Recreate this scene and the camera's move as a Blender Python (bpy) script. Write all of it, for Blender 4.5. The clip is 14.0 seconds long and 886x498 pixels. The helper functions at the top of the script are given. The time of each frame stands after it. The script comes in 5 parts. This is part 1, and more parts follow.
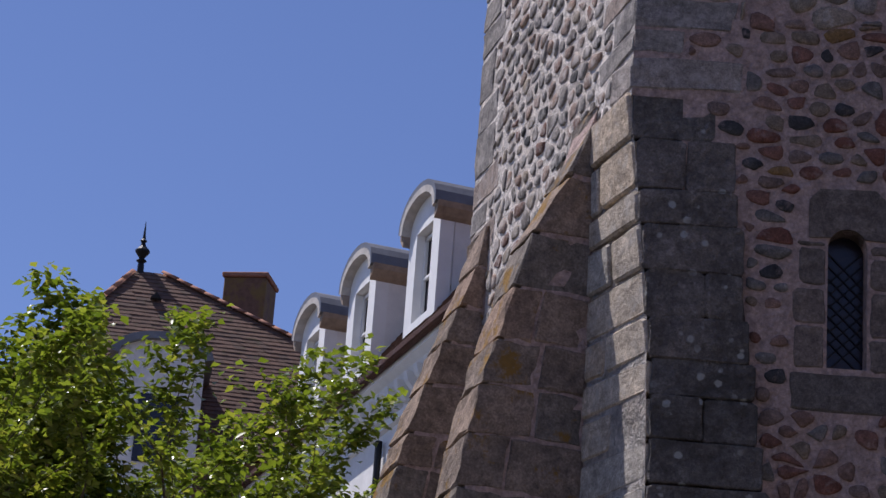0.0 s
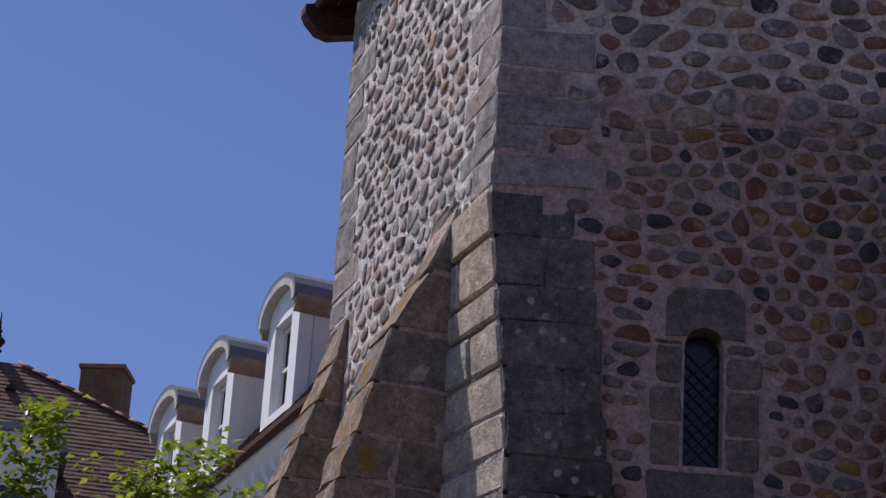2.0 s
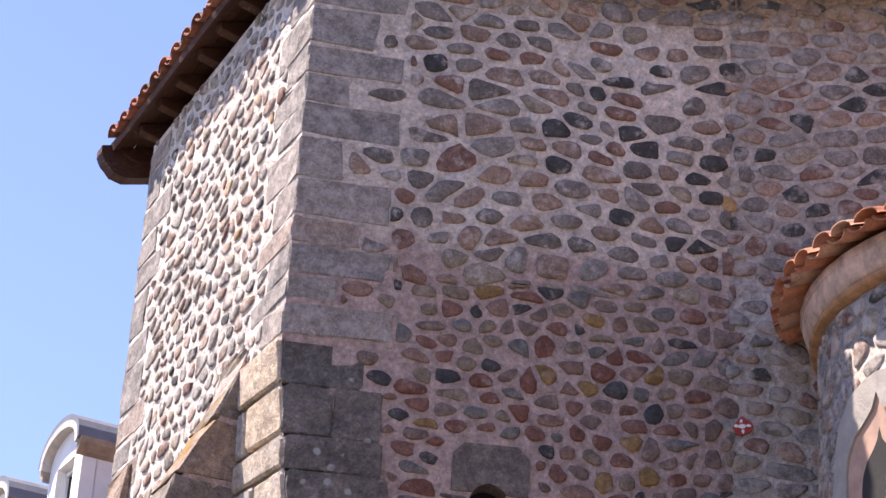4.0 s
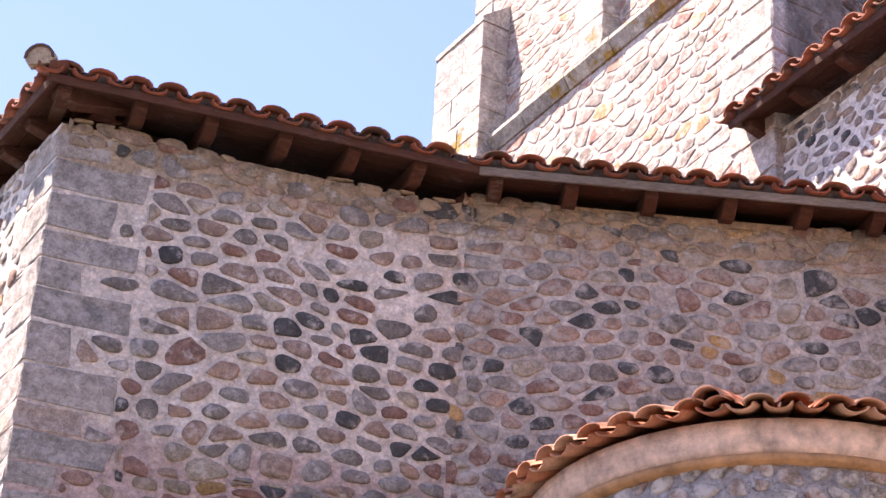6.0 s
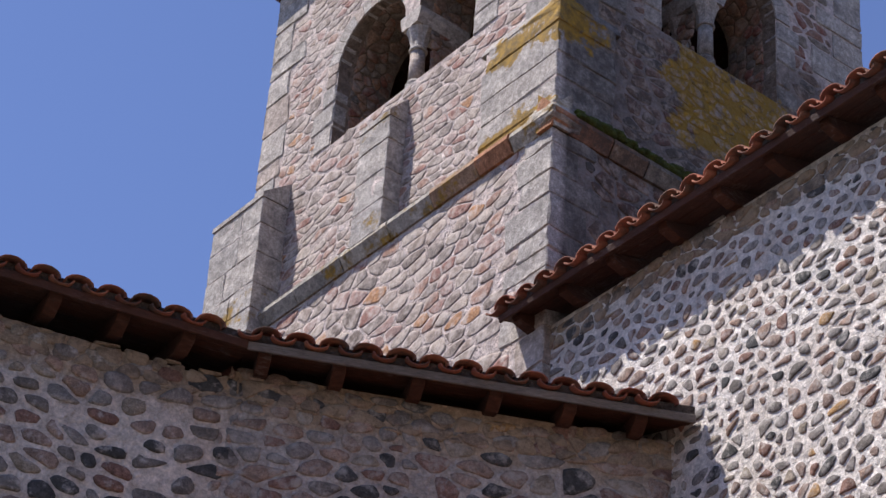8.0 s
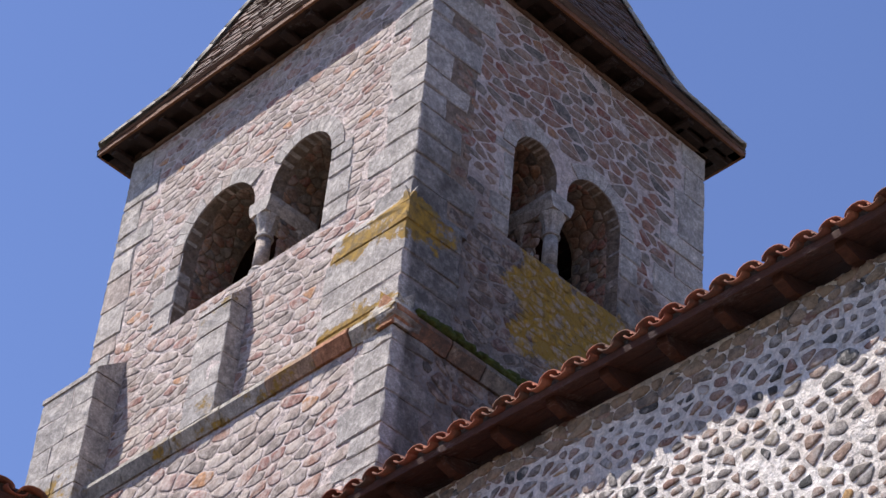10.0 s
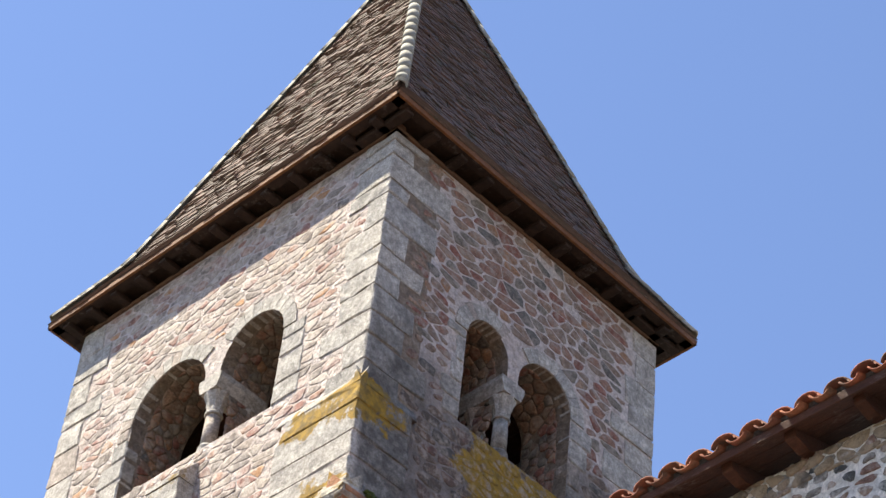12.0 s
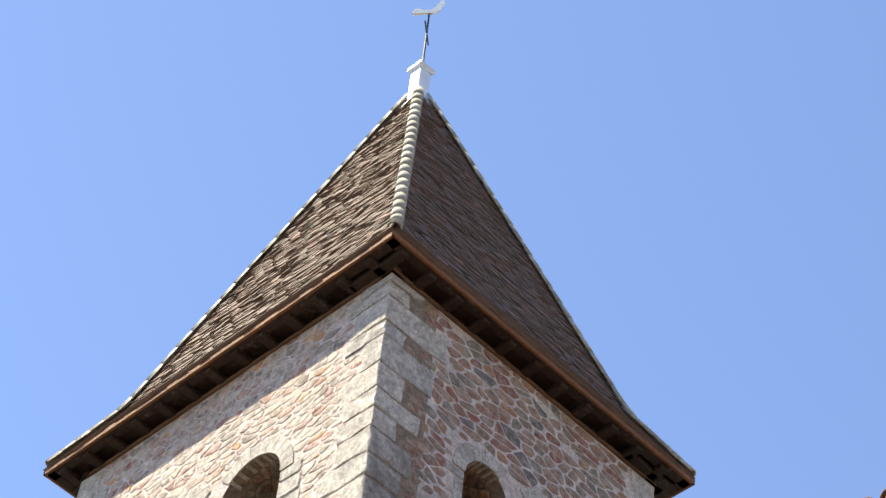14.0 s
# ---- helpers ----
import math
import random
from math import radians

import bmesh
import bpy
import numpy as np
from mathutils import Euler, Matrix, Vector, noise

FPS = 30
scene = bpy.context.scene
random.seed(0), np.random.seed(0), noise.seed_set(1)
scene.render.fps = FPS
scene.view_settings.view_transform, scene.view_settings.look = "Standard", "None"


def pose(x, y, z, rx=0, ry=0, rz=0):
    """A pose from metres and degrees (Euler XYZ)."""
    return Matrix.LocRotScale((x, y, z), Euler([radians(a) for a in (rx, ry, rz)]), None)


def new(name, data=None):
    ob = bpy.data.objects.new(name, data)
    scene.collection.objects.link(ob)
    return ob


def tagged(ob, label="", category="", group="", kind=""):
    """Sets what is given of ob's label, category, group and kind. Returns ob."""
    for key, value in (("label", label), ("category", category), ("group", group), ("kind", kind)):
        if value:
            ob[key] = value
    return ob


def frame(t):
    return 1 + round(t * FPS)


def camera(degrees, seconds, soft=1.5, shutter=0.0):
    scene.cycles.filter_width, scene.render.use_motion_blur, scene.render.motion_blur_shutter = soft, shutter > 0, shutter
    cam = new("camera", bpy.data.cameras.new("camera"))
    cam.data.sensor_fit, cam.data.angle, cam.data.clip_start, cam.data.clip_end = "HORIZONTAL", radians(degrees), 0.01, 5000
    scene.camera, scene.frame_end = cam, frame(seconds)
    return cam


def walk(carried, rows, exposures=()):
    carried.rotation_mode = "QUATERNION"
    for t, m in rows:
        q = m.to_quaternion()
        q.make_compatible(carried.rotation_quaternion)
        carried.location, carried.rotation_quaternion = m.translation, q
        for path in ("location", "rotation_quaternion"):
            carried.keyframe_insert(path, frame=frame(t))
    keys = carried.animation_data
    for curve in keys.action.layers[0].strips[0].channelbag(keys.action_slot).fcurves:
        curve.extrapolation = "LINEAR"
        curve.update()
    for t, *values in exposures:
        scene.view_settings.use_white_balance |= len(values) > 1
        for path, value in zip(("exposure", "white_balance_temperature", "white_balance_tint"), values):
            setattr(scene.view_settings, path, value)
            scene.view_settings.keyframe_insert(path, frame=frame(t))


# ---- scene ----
cam = camera(20.0, 14.0, soft=1.5)
EYE = (0.0, 0.0, 1.6)
# seconds, heading to the left of +y, pitch up, roll
ROWS = [
    (0, -15.527, 20.986, 4.191), (0.5, -15.999, 21.323, 3.511), (1, -16.795, 21.849, 3.456), (1.5, -17.716, 22.496, 3.58),
    (2, -18.82, 23.35, 3.7), (4.5, -25.37, 28.189, 3.507), (5, -27.041, 29.383, 3.318), (5.5, -28.727, 30.626, 3.412),
    (6, -30.545, 32.031, 3.626), (6.5, -32.121, 33.264, 3.728), (7, -33.722, 34.46, 3.752), (7.5, -35.107, 35.457, 3.896),
    (8, -36.527, 36.505, 4.44), (8.5, -37.745, 37.544, 5.067), (9, -38.929, 38.777, 5.574), (11.5, -41.677, 44.566, 6.669),
    (12, -41.56, 45.508, 6.922), (12.5, -41.391, 46.372, 7.073), (13, -41.251, 47.234, 6.872), (13.5, -41.177, 47.979, 6.858),
    (14, -41.147, 48.713, 6.677),
]
EXPOSURES = [
    (0, -0.12, 6100, 17), (2.0, -0.22, 6100, 17), (2.6, 0.0, 6300, 18), (4.2, 1.62, 7000, 20), (5.0, 1.9, 7200, 20), (6.5, 2.12, 7350, 23), (7.0, 1.5, 7350, 13),
    (7.5, 0.8, 6750, 11), (8.6, 0.42, 6300, 16), (9.4, 0.52, 6300, 15), (11.2, 1.12, 6850, 5), (14, 1.55, 7500, 0),
]
walk(cam, [(t, pose(*EYE, 90 + p, 0, y) @ pose(0, 0, 0, 0, 0, r)) for t, y, p, r in ROWS], EXPOSURES)

# ---- light ----
SUN_DIR = Vector((-1.0, 0.86, 2.28)).normalized()
world = bpy.data.worlds.new("sky")
scene.world = world
world.use_nodes = True
wn = world.node_tree.nodes
sky = wn.new("ShaderNodeTexSky")
sky.sky_type, sky.sun_disc = "NISHITA", False
sky.sun_elevation = math.asin(SUN_DIR.z)
sky.sun_rotation = math.atan2(SUN_DIR.x, SUN_DIR.y)
sky.air_density, sky.dust_density, sky.ozone_density, sky.altitude = 1.0, 0.1, 4.5, 500
haze = wn.new("ShaderNodeMix")
haze.data_type, haze.blend_type = "RGBA", "MULTIPLY"
haze.inputs["Factor"].default_value = 1.0
haze.inputs["B"].default_value = (1.055, 0.96, 1.09, 1)
world.node_tree.links.new(sky.outputs[0], haze.inputs["A"])
world.node_tree.links.new(haze.outputs["Result"], wn["Background"].inputs[0])
wn["Background"].inputs[1].default_value = 0.105
sun = new("sun", bpy.data.lights.new("sun", "SUN"))
sun.data.energy, sun.data.angle, sun.data.color = 5.0, radians(0.5), (1.0, 0.95, 0.88)
sun.rotation_mode = "QUATERNION"
sun.rotation_quaternion = SUN_DIR.to_track_quat("Z", "Y")


# ---- materials ----
class Mat:
    """A small builder of node materials."""

    def __init__(self, name, rough=0.9, metal=0.0, spec=0.3):
        self.m = bpy.data.materials.new(name)
        self.m.use_nodes = True
        self.t = self.m.node_tree
        self.b = self.t.nodes["Principled BSDF"]
        self.b.inputs["Roughness"].default_value = rough
        self.b.inputs["Metallic"].default_value = metal
        self.b.inputs["Specular IOR Level"].default_value = spec
        self.pos = self.node("ShaderNodeNewGeometry").outputs["Position"]

    def node(self, kind):
        return self.t.nodes.new(kind)

    def put(self, sock, v):
        if isinstance(v, bpy.types.NodeSocket):
            self.t.links.new(v, sock)
        elif sock.type == "RGBA" and not isinstance(v, (int, float)):
            sock.default_value = (*v[:3], 1)
        else:
            sock.default_value = v

    def noise(self, scale, detail=4, rough=0.6, at=None):
        n = self.node("ShaderNodeTexNoise")
        self.put(n.inputs["Vector"], at or self.pos)
        n.inputs["Scale"].default_value, n.inputs["Detail"].default_value, n.inputs["Roughness"].default_value = scale, detail, rough
        return n.outputs["Fac"]

    def voronoi(self, scale):
        n = self.node("ShaderNodeTexVoronoi")
        self.put(n.inputs["Vector"], self.pos)
        n.inputs["Scale"].default_value = scale
        return n.outputs["Distance"]

    def ramp(self, fac, stops, hard=False):
        n = self.node("ShaderNodeValToRGB")
        r = n.color_ramp
        r.interpolation = "CONSTANT" if hard else "LINEAR"
        while len(r.elements) < len(stops):
            r.elements.new(1.0)
        for e, (p, c) in zip(r.elements, stops):
            e.position, e.color = p, (*c, 1) if not isinstance(c, (int, float)) else (c, c, c, 1)
        self.put(n.inputs[0], fac)
        return n.outputs[0]

    def mix(self, fac, a, b, how="MIX"):
        n = self.node("ShaderNodeMix")
        n.data_type, n.blend_type = "RGBA", how
        self.put(n.inputs["Factor"], fac), self.put(n.inputs["A"], a), self.put(n.inputs["B"], b)
        return n.outputs["Result"]

    def math(self, op, a, b=0.5, c=0.5):
        n = self.node("ShaderNodeMath")
        n.operation = op
        self.put(n.inputs[0], a), self.put(n.inputs[1], b), self.put(n.inputs[2], c)
        return n.outputs[0]

    def axis(self, k):
        n = self.node("ShaderNodeSeparateXYZ")
        self.put(n.inputs[0], self.pos)
        return n.outputs[k]

    def band(self, v, lo, hi, soft):
        """1 between lo and hi, falling to 0 over soft."""
        n = self.node("ShaderNodeMapRange")
        self.put(n.inputs[0], v)
        for k, q in zip((1, 2, 3, 4), (lo - soft, lo, 0, 1)):
            n.inputs[k].default_value = q
        k2 = self.node("ShaderNodeMapRange")
        self.put(k2.inputs[0], v)
        for k, q in zip((1, 2, 3, 4), (hi, hi + soft, 1, 0)):
            k2.inputs[k].default_value = q
        return self.math("MULTIPLY", n.outputs[0], k2.outputs[0])

    def chance(self, piece):
        """A random number per object, or per loose part of a joined mesh."""
        return self.node("ShaderNodeObjectInfo").outputs["Random"] if piece else self.node("ShaderNodeNewGeometry").outputs["Random Per Island"]

    def bump(self, height, strength=0.5, dist=0.01, on=None):
        n = self.node("ShaderNodeBump")
        n.inputs["Strength"].default_value, n.inputs["Distance"].default_value = strength, dist
        self.put(n.inputs["Height"], height)
        if on:
            self.put(n.inputs["Normal"], on)
        return n.outputs[0]

    def done(self, colour, normal=None):
        self.put(self.b.inputs["Base Color"], colour)
        if normal:
            self.put(self.b.inputs["Normal"], normal)
        return self.m


def lichen_mask(m):
    """Yellow lichen: patches on the tower's corner, under its sills and on the buttress edges."""
    warp = m.math("MULTIPLY", m.math("SUBTRACT", m.noise(2.7, 5, 0.65), 0.5), 0.8)
    x, y, z = m.math("ADD", m.axis(0), warp), m.math("ADD", m.axis(1), warp), m.math("SUBTRACT", m.axis(2), warp)
    n = m.noise(4, 8, 0.76)
    patch = m.math("MULTIPLY", m.band(z, 15.2, 15.5, 0.2), m.math("MULTIPLY", m.band(x, 9.3, 9.95, 0.6), m.band(y, 11.3, 12.5, 0.35)))
    sill = m.math("MULTIPLY", m.band(z, 14.9, 15.75, 0.5), m.math("MULTIPLY", m.band(x, 11.1, 12.3, 0.5), m.band(y, 11.4, 11.95, 0.1)))
    low = m.math("MULTIPLY", m.band(z, 14.42, 14.55, 0.1), m.math("MULTIPLY", m.band(x, 9.4, 10.0, 0.2), m.band(y, 11.9, 12.6, 0.2)))
    ledge = m.math("MULTIPLY", m.band(m.axis(2), 14.05, 14.42, 0.08), m.math("MULTIPLY", m.band(m.axis(0), 9.4, 9.74, 0.02), m.band(m.axis(1), 11.6, 16.2, 0.1)))
    cap = m.math("MULTIPLY", m.band(z, 15.25, 15.6, 0.12), m.math("MULTIPLY", m.band(x, 9.3, 9.7, 0.05), m.band(m.axis(1), 13.75, 14.3, 0.05)))
    low = m.math("ADD", low, m.math("ADD", ledge, cap))
    s = m.math("ADD", m.math("ADD", m.math("MULTIPLY", patch, 0.74), m.math("MULTIPLY", sill, 0.7)), m.math("MULTIPLY", low, 0.45))
    return m.ramp(m.math("ADD", m.math("MULTIPLY", s, 0.75), m.math("MULTIPLY", n, 1.1)), [(0.92, 0.0), (1.04, 0.92)])


def dark_patch_mask(m):
    """Near-black patches on the tower's yard face below the belfry sill, with ragged upper edges."""
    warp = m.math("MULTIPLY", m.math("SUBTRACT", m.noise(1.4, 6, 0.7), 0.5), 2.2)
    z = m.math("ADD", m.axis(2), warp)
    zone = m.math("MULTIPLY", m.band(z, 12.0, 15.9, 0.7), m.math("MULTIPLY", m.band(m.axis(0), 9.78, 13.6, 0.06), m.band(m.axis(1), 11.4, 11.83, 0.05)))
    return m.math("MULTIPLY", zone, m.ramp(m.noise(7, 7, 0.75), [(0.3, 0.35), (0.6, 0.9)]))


STONES = {
    "field": [(0.0, (0.162, 0.139, 0.120)), (0.14, (0.261, 0.186, 0.147)), (0.3, (0.206, 0.176, 0.156)), (0.42, (0.293, 0.198, 0.147)), (0.54, (0.231, 0.205, 0.182)),
              (0.68, (0.069, 0.066, 0.063)), (0.78, (0.281, 0.229, 0.173)), (0.87, (0.206, 0.118, 0.090)), (0.985, (0.374, 0.223, 0.096))],
    "old": [(0.0, (0.190, 0.135, 0.110)), (0.18, (0.225, 0.140, 0.108)), (0.36, (0.165, 0.150, 0.135)), (0.5, (0.205, 0.105, 0.080)), (0.64, (0.062, 0.060, 0.060)), (0.74, (0.215, 0.165, 0.120)),
            (0.88, (0.180, 0.080, 0.058)), (0.96, (0.255, 0.155, 0.065))],
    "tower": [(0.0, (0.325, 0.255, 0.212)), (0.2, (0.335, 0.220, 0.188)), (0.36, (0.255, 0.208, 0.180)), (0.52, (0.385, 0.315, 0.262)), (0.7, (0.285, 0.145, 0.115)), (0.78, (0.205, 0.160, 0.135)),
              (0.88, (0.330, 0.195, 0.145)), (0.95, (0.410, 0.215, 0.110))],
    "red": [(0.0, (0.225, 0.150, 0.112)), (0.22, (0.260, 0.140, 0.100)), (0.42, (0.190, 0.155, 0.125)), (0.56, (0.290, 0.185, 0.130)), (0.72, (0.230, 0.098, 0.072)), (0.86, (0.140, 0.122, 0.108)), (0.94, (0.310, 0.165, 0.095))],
    "quoin": [(0.0, (0.265, 0.236, 0.210)), (0.35, (0.300, 0.258, 0.225)), (0.7, (0.232, 0.208, 0.188)), (0.88, (0.315, 0.248, 0.205))],
    "earth": [(0.0, (0.25, 0.185, 0.13)), (0.35, (0.21, 0.16, 0.12)), (0.65, (0.29, 0.215, 0.145)), (0.9, (0.17, 0.14, 0.115))],
    "string": [(0.0, (0.36, 0.32, 0.27)), (0.3, (0.34, 0.22, 0.14)), (0.5, (0.30, 0.27, 0.23)), (0.68, (0.36, 0.17, 0.09)), (0.8, (0.40, 0.35, 0.28))],
    "dark_granite": [(0.0, (0.165, 0.135, 0.115)), (0.4, (0.19, 0.15, 0.125)), (0.75, (0.14, 0.12, 0.105))],
    "splay": [(0.0, (0.45, 0.375, 0.29)), (0.4, (0.40, 0.36, 0.305)), (0.75, (0.48, 0.38, 0.275))],
    "ashlar": [(0.0, (0.385, 0.345, 0.308)), (0.35, (0.415, 0.368, 0.325)), (0.7, (0.350, 0.315, 0.285)), (0.9, (0.385, 0.315, 0.268))],
}


def stone_material(name, kind, piece, lichen=False, spots=False, smear=None):
    m = Mat(name, 0.92, 0, 0.2)
    base = m.ramp(m.chance(piece), STONES[kind], hard=True)
    coarse, fine = m.noise(6, 5, 0.65), m.noise(55, 4, 0.7)
    grain = m.noise(190, 2, 0.5)
    c = m.mix(0.75, base, m.ramp(coarse, [(0.3, 0.62), (0.7, 1.35)]), "MULTIPLY")
    c = m.mix(0.7, c, m.ramp(fine, [(0.3, 0.6), (0.7, 1.35)]), "MULTIPLY")
    c = m.mix(0.6, c, m.ramp(grain, [(0.32, 0.55), (0.68, 1.4)]), "MULTIPLY")
    c = m.mix(0.75, c, m.ramp(m.noise(19, 7, 0.75), [(0.34, 0.5), (0.5, 0.95), (0.68, 1.6)]), "MULTIPLY")
    if lichen:
        c = m.mix(dark_patch_mask(m), c, (0.06, 0.052, 0.045))
        c = m.mix(lichen_mask(m), c, m.mix(m.ramp(m.noise(12, 7, 0.75), [(0.35, 0.0), (0.6, 1.0)]), (0.40, 0.225, 0.02), (0.16, 0.10, 0.025)))
    if spots:
        spot = m.math("ADD", m.voronoi(9), m.math("MULTIPLY", m.noise(35, 4, 0.6), 0.25))
        white = m.math("MULTIPLY", m.ramp(spot, [(0.29, 0.85), (0.36, 0.0)]), m.ramp(m.noise(2.4, 3), [(0.43, 0.0), (0.53, 1.0)]))
        dark = m.ramp(m.math("ADD", m.math("MULTIPLY", m.noise(1.7, 3, 0.5), 0.7), m.math("MULTIPLY", m.noise(8, 8, 0.78), 0.7)), [(0.5, 0.08), (0.82, 0.78)])
        c = m.mix(dark, c, (0.042, 0.037, 0.033))
        c = m.mix(white, c, (0.42, 0.42, 0.39))
    if smear:
        c = m.mix(m.ramp(m.noise(9, 6, 0.72), [(0.5 - smear[0] * 0.2, 0.0), (0.66 - smear[0] * 0.2, 0.8)]), c, smear[1])
    n = m.bump(fine, 0.8 if spots else 0.55, 0.02 if spots else 0.012, m.bump(coarse, 1.0 if spots else 0.6, 0.08 if spots else 0.03))
    return m.done(c, m.bump(grain, 0.35, 0.004, n))


def mortar_material(name, tone, lichen=False, below=None, head=None):
    m = Mat(name, 0.95, 0, 0.15)
    coarse, fine = m.noise(2.2, 6, 0.65), m.noise(40, 5, 0.7)
    c = m.mix(m.ramp(coarse, [(0.3, 0.0), (0.75, 1.0)]), tone, tuple(q * k for q, k in zip(tone, (0.72, 0.66, 0.62))))
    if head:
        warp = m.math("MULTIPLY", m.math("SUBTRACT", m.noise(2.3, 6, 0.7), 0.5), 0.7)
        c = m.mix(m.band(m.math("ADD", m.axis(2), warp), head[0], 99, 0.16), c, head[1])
    if below:
        warp = m.math("MULTIPLY", m.math("SUBTRACT", m.noise(1.6, 6, 0.7), 0.5), 1.1)
        c = m.mix(m.band(m.math("ADD", m.axis(2), warp), -1, below[0], 0.25), c, below[1])
    c = m.mix(0.8, c, m.ramp(fine, [(0.3, 0.6), (0.7, 1.22)]), "MULTIPLY")
    c = m.mix(0.8, c, m.ramp(m.noise(14, 7, 0.75), [(0.35, 0.5), (0.62, 1.15)]), "MULTIPLY")
    if lichen:
        c = m.mix(dark_patch_mask(m), c, (0.08, 0.068, 0.058))
        c = m.mix(lichen_mask(m), c, (0.27, 0.16, 0.025))
    return m.done(c, m.bump(fine, 0.9, 0.016, m.bump(m.noise(11, 4), 1.0, 0.05)))


FIELD_P, FIELD_J = (stone_material(nm, "field", pc, smear=(-0.2, (0.56, 0.5, 0.45))) for nm, pc in (("field_stone", True), ("field_stone_joined", False)))
SUNNY_P, SUNNY_J = (stone_material(nm, "field", pc, smear=(0.28, (0.52, 0.47, 0.415))) for nm, pc in (("smeared_stone", True), ("smeared_stone_joined", False)))
CHOIR_P, CHOIR_J = (stone_material(nm, "field", pc, smear=(0.05, (0.5, 0.455, 0.405))) for nm, pc in (("choir_stone", True), ("choir_stone_joined", False)))
APSE_P, APSE_J = (stone_material(nm, "field", pc, smear=(0.4, (0.5, 0.44, 0.39))) for nm, pc in (("apse_stone", True), ("apse_stone_joined", False)))
FLUSH_P, FLUSH_J = (stone_material(nm, "field", pc, smear=(0.1, (0.4, 0.36, 0.315))) for nm, pc in (("flush_stone", True), ("flush_stone_joined", False)))
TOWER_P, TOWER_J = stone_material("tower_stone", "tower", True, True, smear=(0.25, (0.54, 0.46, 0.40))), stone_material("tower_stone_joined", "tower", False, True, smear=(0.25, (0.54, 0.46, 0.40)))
# Redder stone mix, with the shaded face's darkness partly painted into its tones.
RED_P, RED_J = (stone_material(nm, "red", pc, True, smear=(0.15, (0.34, 0.28, 0.235))) for nm, pc in (("red_shaded_stone", True), ("red_shaded_stone_joined", False)))
OLD_P, OLD_J = (stone_material(nm, "old", pc, smear=(-0.2, (0.36, 0.27, 0.235))) for nm, pc in (("old_stone", True), ("old_stone_joined", False)))
EARTH_P, EARTH_J = (stone_material(nm, "earth", pc, smear=(0.3, (0.34, 0.255, 0.18))) for nm, pc in (("wall_head_stone", True), ("wall_head_stone_joined", False)))
STRING_STONE = stone_material("string_course_stone", "string", True, True, smear=(-0.4, (0.4, 0.34, 0.27)))
QUOIN = stone_material("granite_quoin", "quoin", True, smear=(0.0, (0.42, 0.375, 0.335)))
# The quoin granite in a darker grey-brown.
WINDOW_STONE = stone_material("dark_window_granite", "dark_granite", True)
ASHLAR = stone_material("tower_ashlar", "ashlar", True, True)
PIER = stone_material("stained_granite", "quoin", True, False, True)
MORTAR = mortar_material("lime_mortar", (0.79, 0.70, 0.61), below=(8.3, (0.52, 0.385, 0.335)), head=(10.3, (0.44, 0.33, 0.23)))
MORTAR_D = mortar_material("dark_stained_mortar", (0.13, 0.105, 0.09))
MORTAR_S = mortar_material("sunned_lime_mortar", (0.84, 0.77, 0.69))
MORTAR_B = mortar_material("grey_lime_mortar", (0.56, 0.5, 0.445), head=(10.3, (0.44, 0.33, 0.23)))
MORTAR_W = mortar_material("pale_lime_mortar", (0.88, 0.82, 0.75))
MORTAR_T = mortar_material("tower_mortar", (0.67, 0.575, 0.53), True)


def buttress_material():
    m = Mat("buttress_granite", 0.92, 0, 0.2)
    base = m.ramp(m.chance(True), [(0.0, (0.35, 0.26, 0.195)), (0.3, (0.30, 0.232, 0.18)), (0.6, (0.26, 0.217, 0.178)), (0.85, (0.38, 0.265, 0.19))], hard=True)
    coarse, fine = m.noise(5, 6, 0.65), m.noise(70, 3, 0.7)
    c = m.mix(1.0, base, m.ramp(coarse, [(0.3, 0.5), (0.7, 1.15)]), "MULTIPLY")
    c = m.mix(0.8, c, m.ramp(fine, [(0.3, 0.55), (0.7, 1.3)]), "MULTIPLY")
    c = m.mix(0.8, c, m.ramp(m.noise(17, 7, 0.75), [(0.34, 0.45), (0.68, 1.5)]), "MULTIPLY")
    up = m.node("ShaderNodeSeparateXYZ")
    m.put(up.inputs[0], m.node("ShaderNodeNewGeometry").outputs["Normal"])
    gold = m.ramp(m.math("ADD", m.noise(3.1, 7, 0.74), m.math("MULTIPLY", m.math("MAXIMUM", up.outputs[2], 0.0), 0.12)), [(0.58, 0.0), (0.64, 0.9)])
    c = m.mix(gold, c, m.mix(m.noise(35), (0.33, 0.17, 0.02), (0.16, 0.1, 0.03)))
    return m.done(c, m.bump(fine, 0.6, 0.012, m.bump(coarse, 0.7, 0.04)))


BUTTRESS = buttress_material()
# Pale granite, brightened and warmed so the splay's sunlight is partly in its colour.
SPLAY_SUNLIT = stone_material("sunlit_splay_granite", "splay", True, smear=(0.0, (0.46, 0.41, 0.35)))


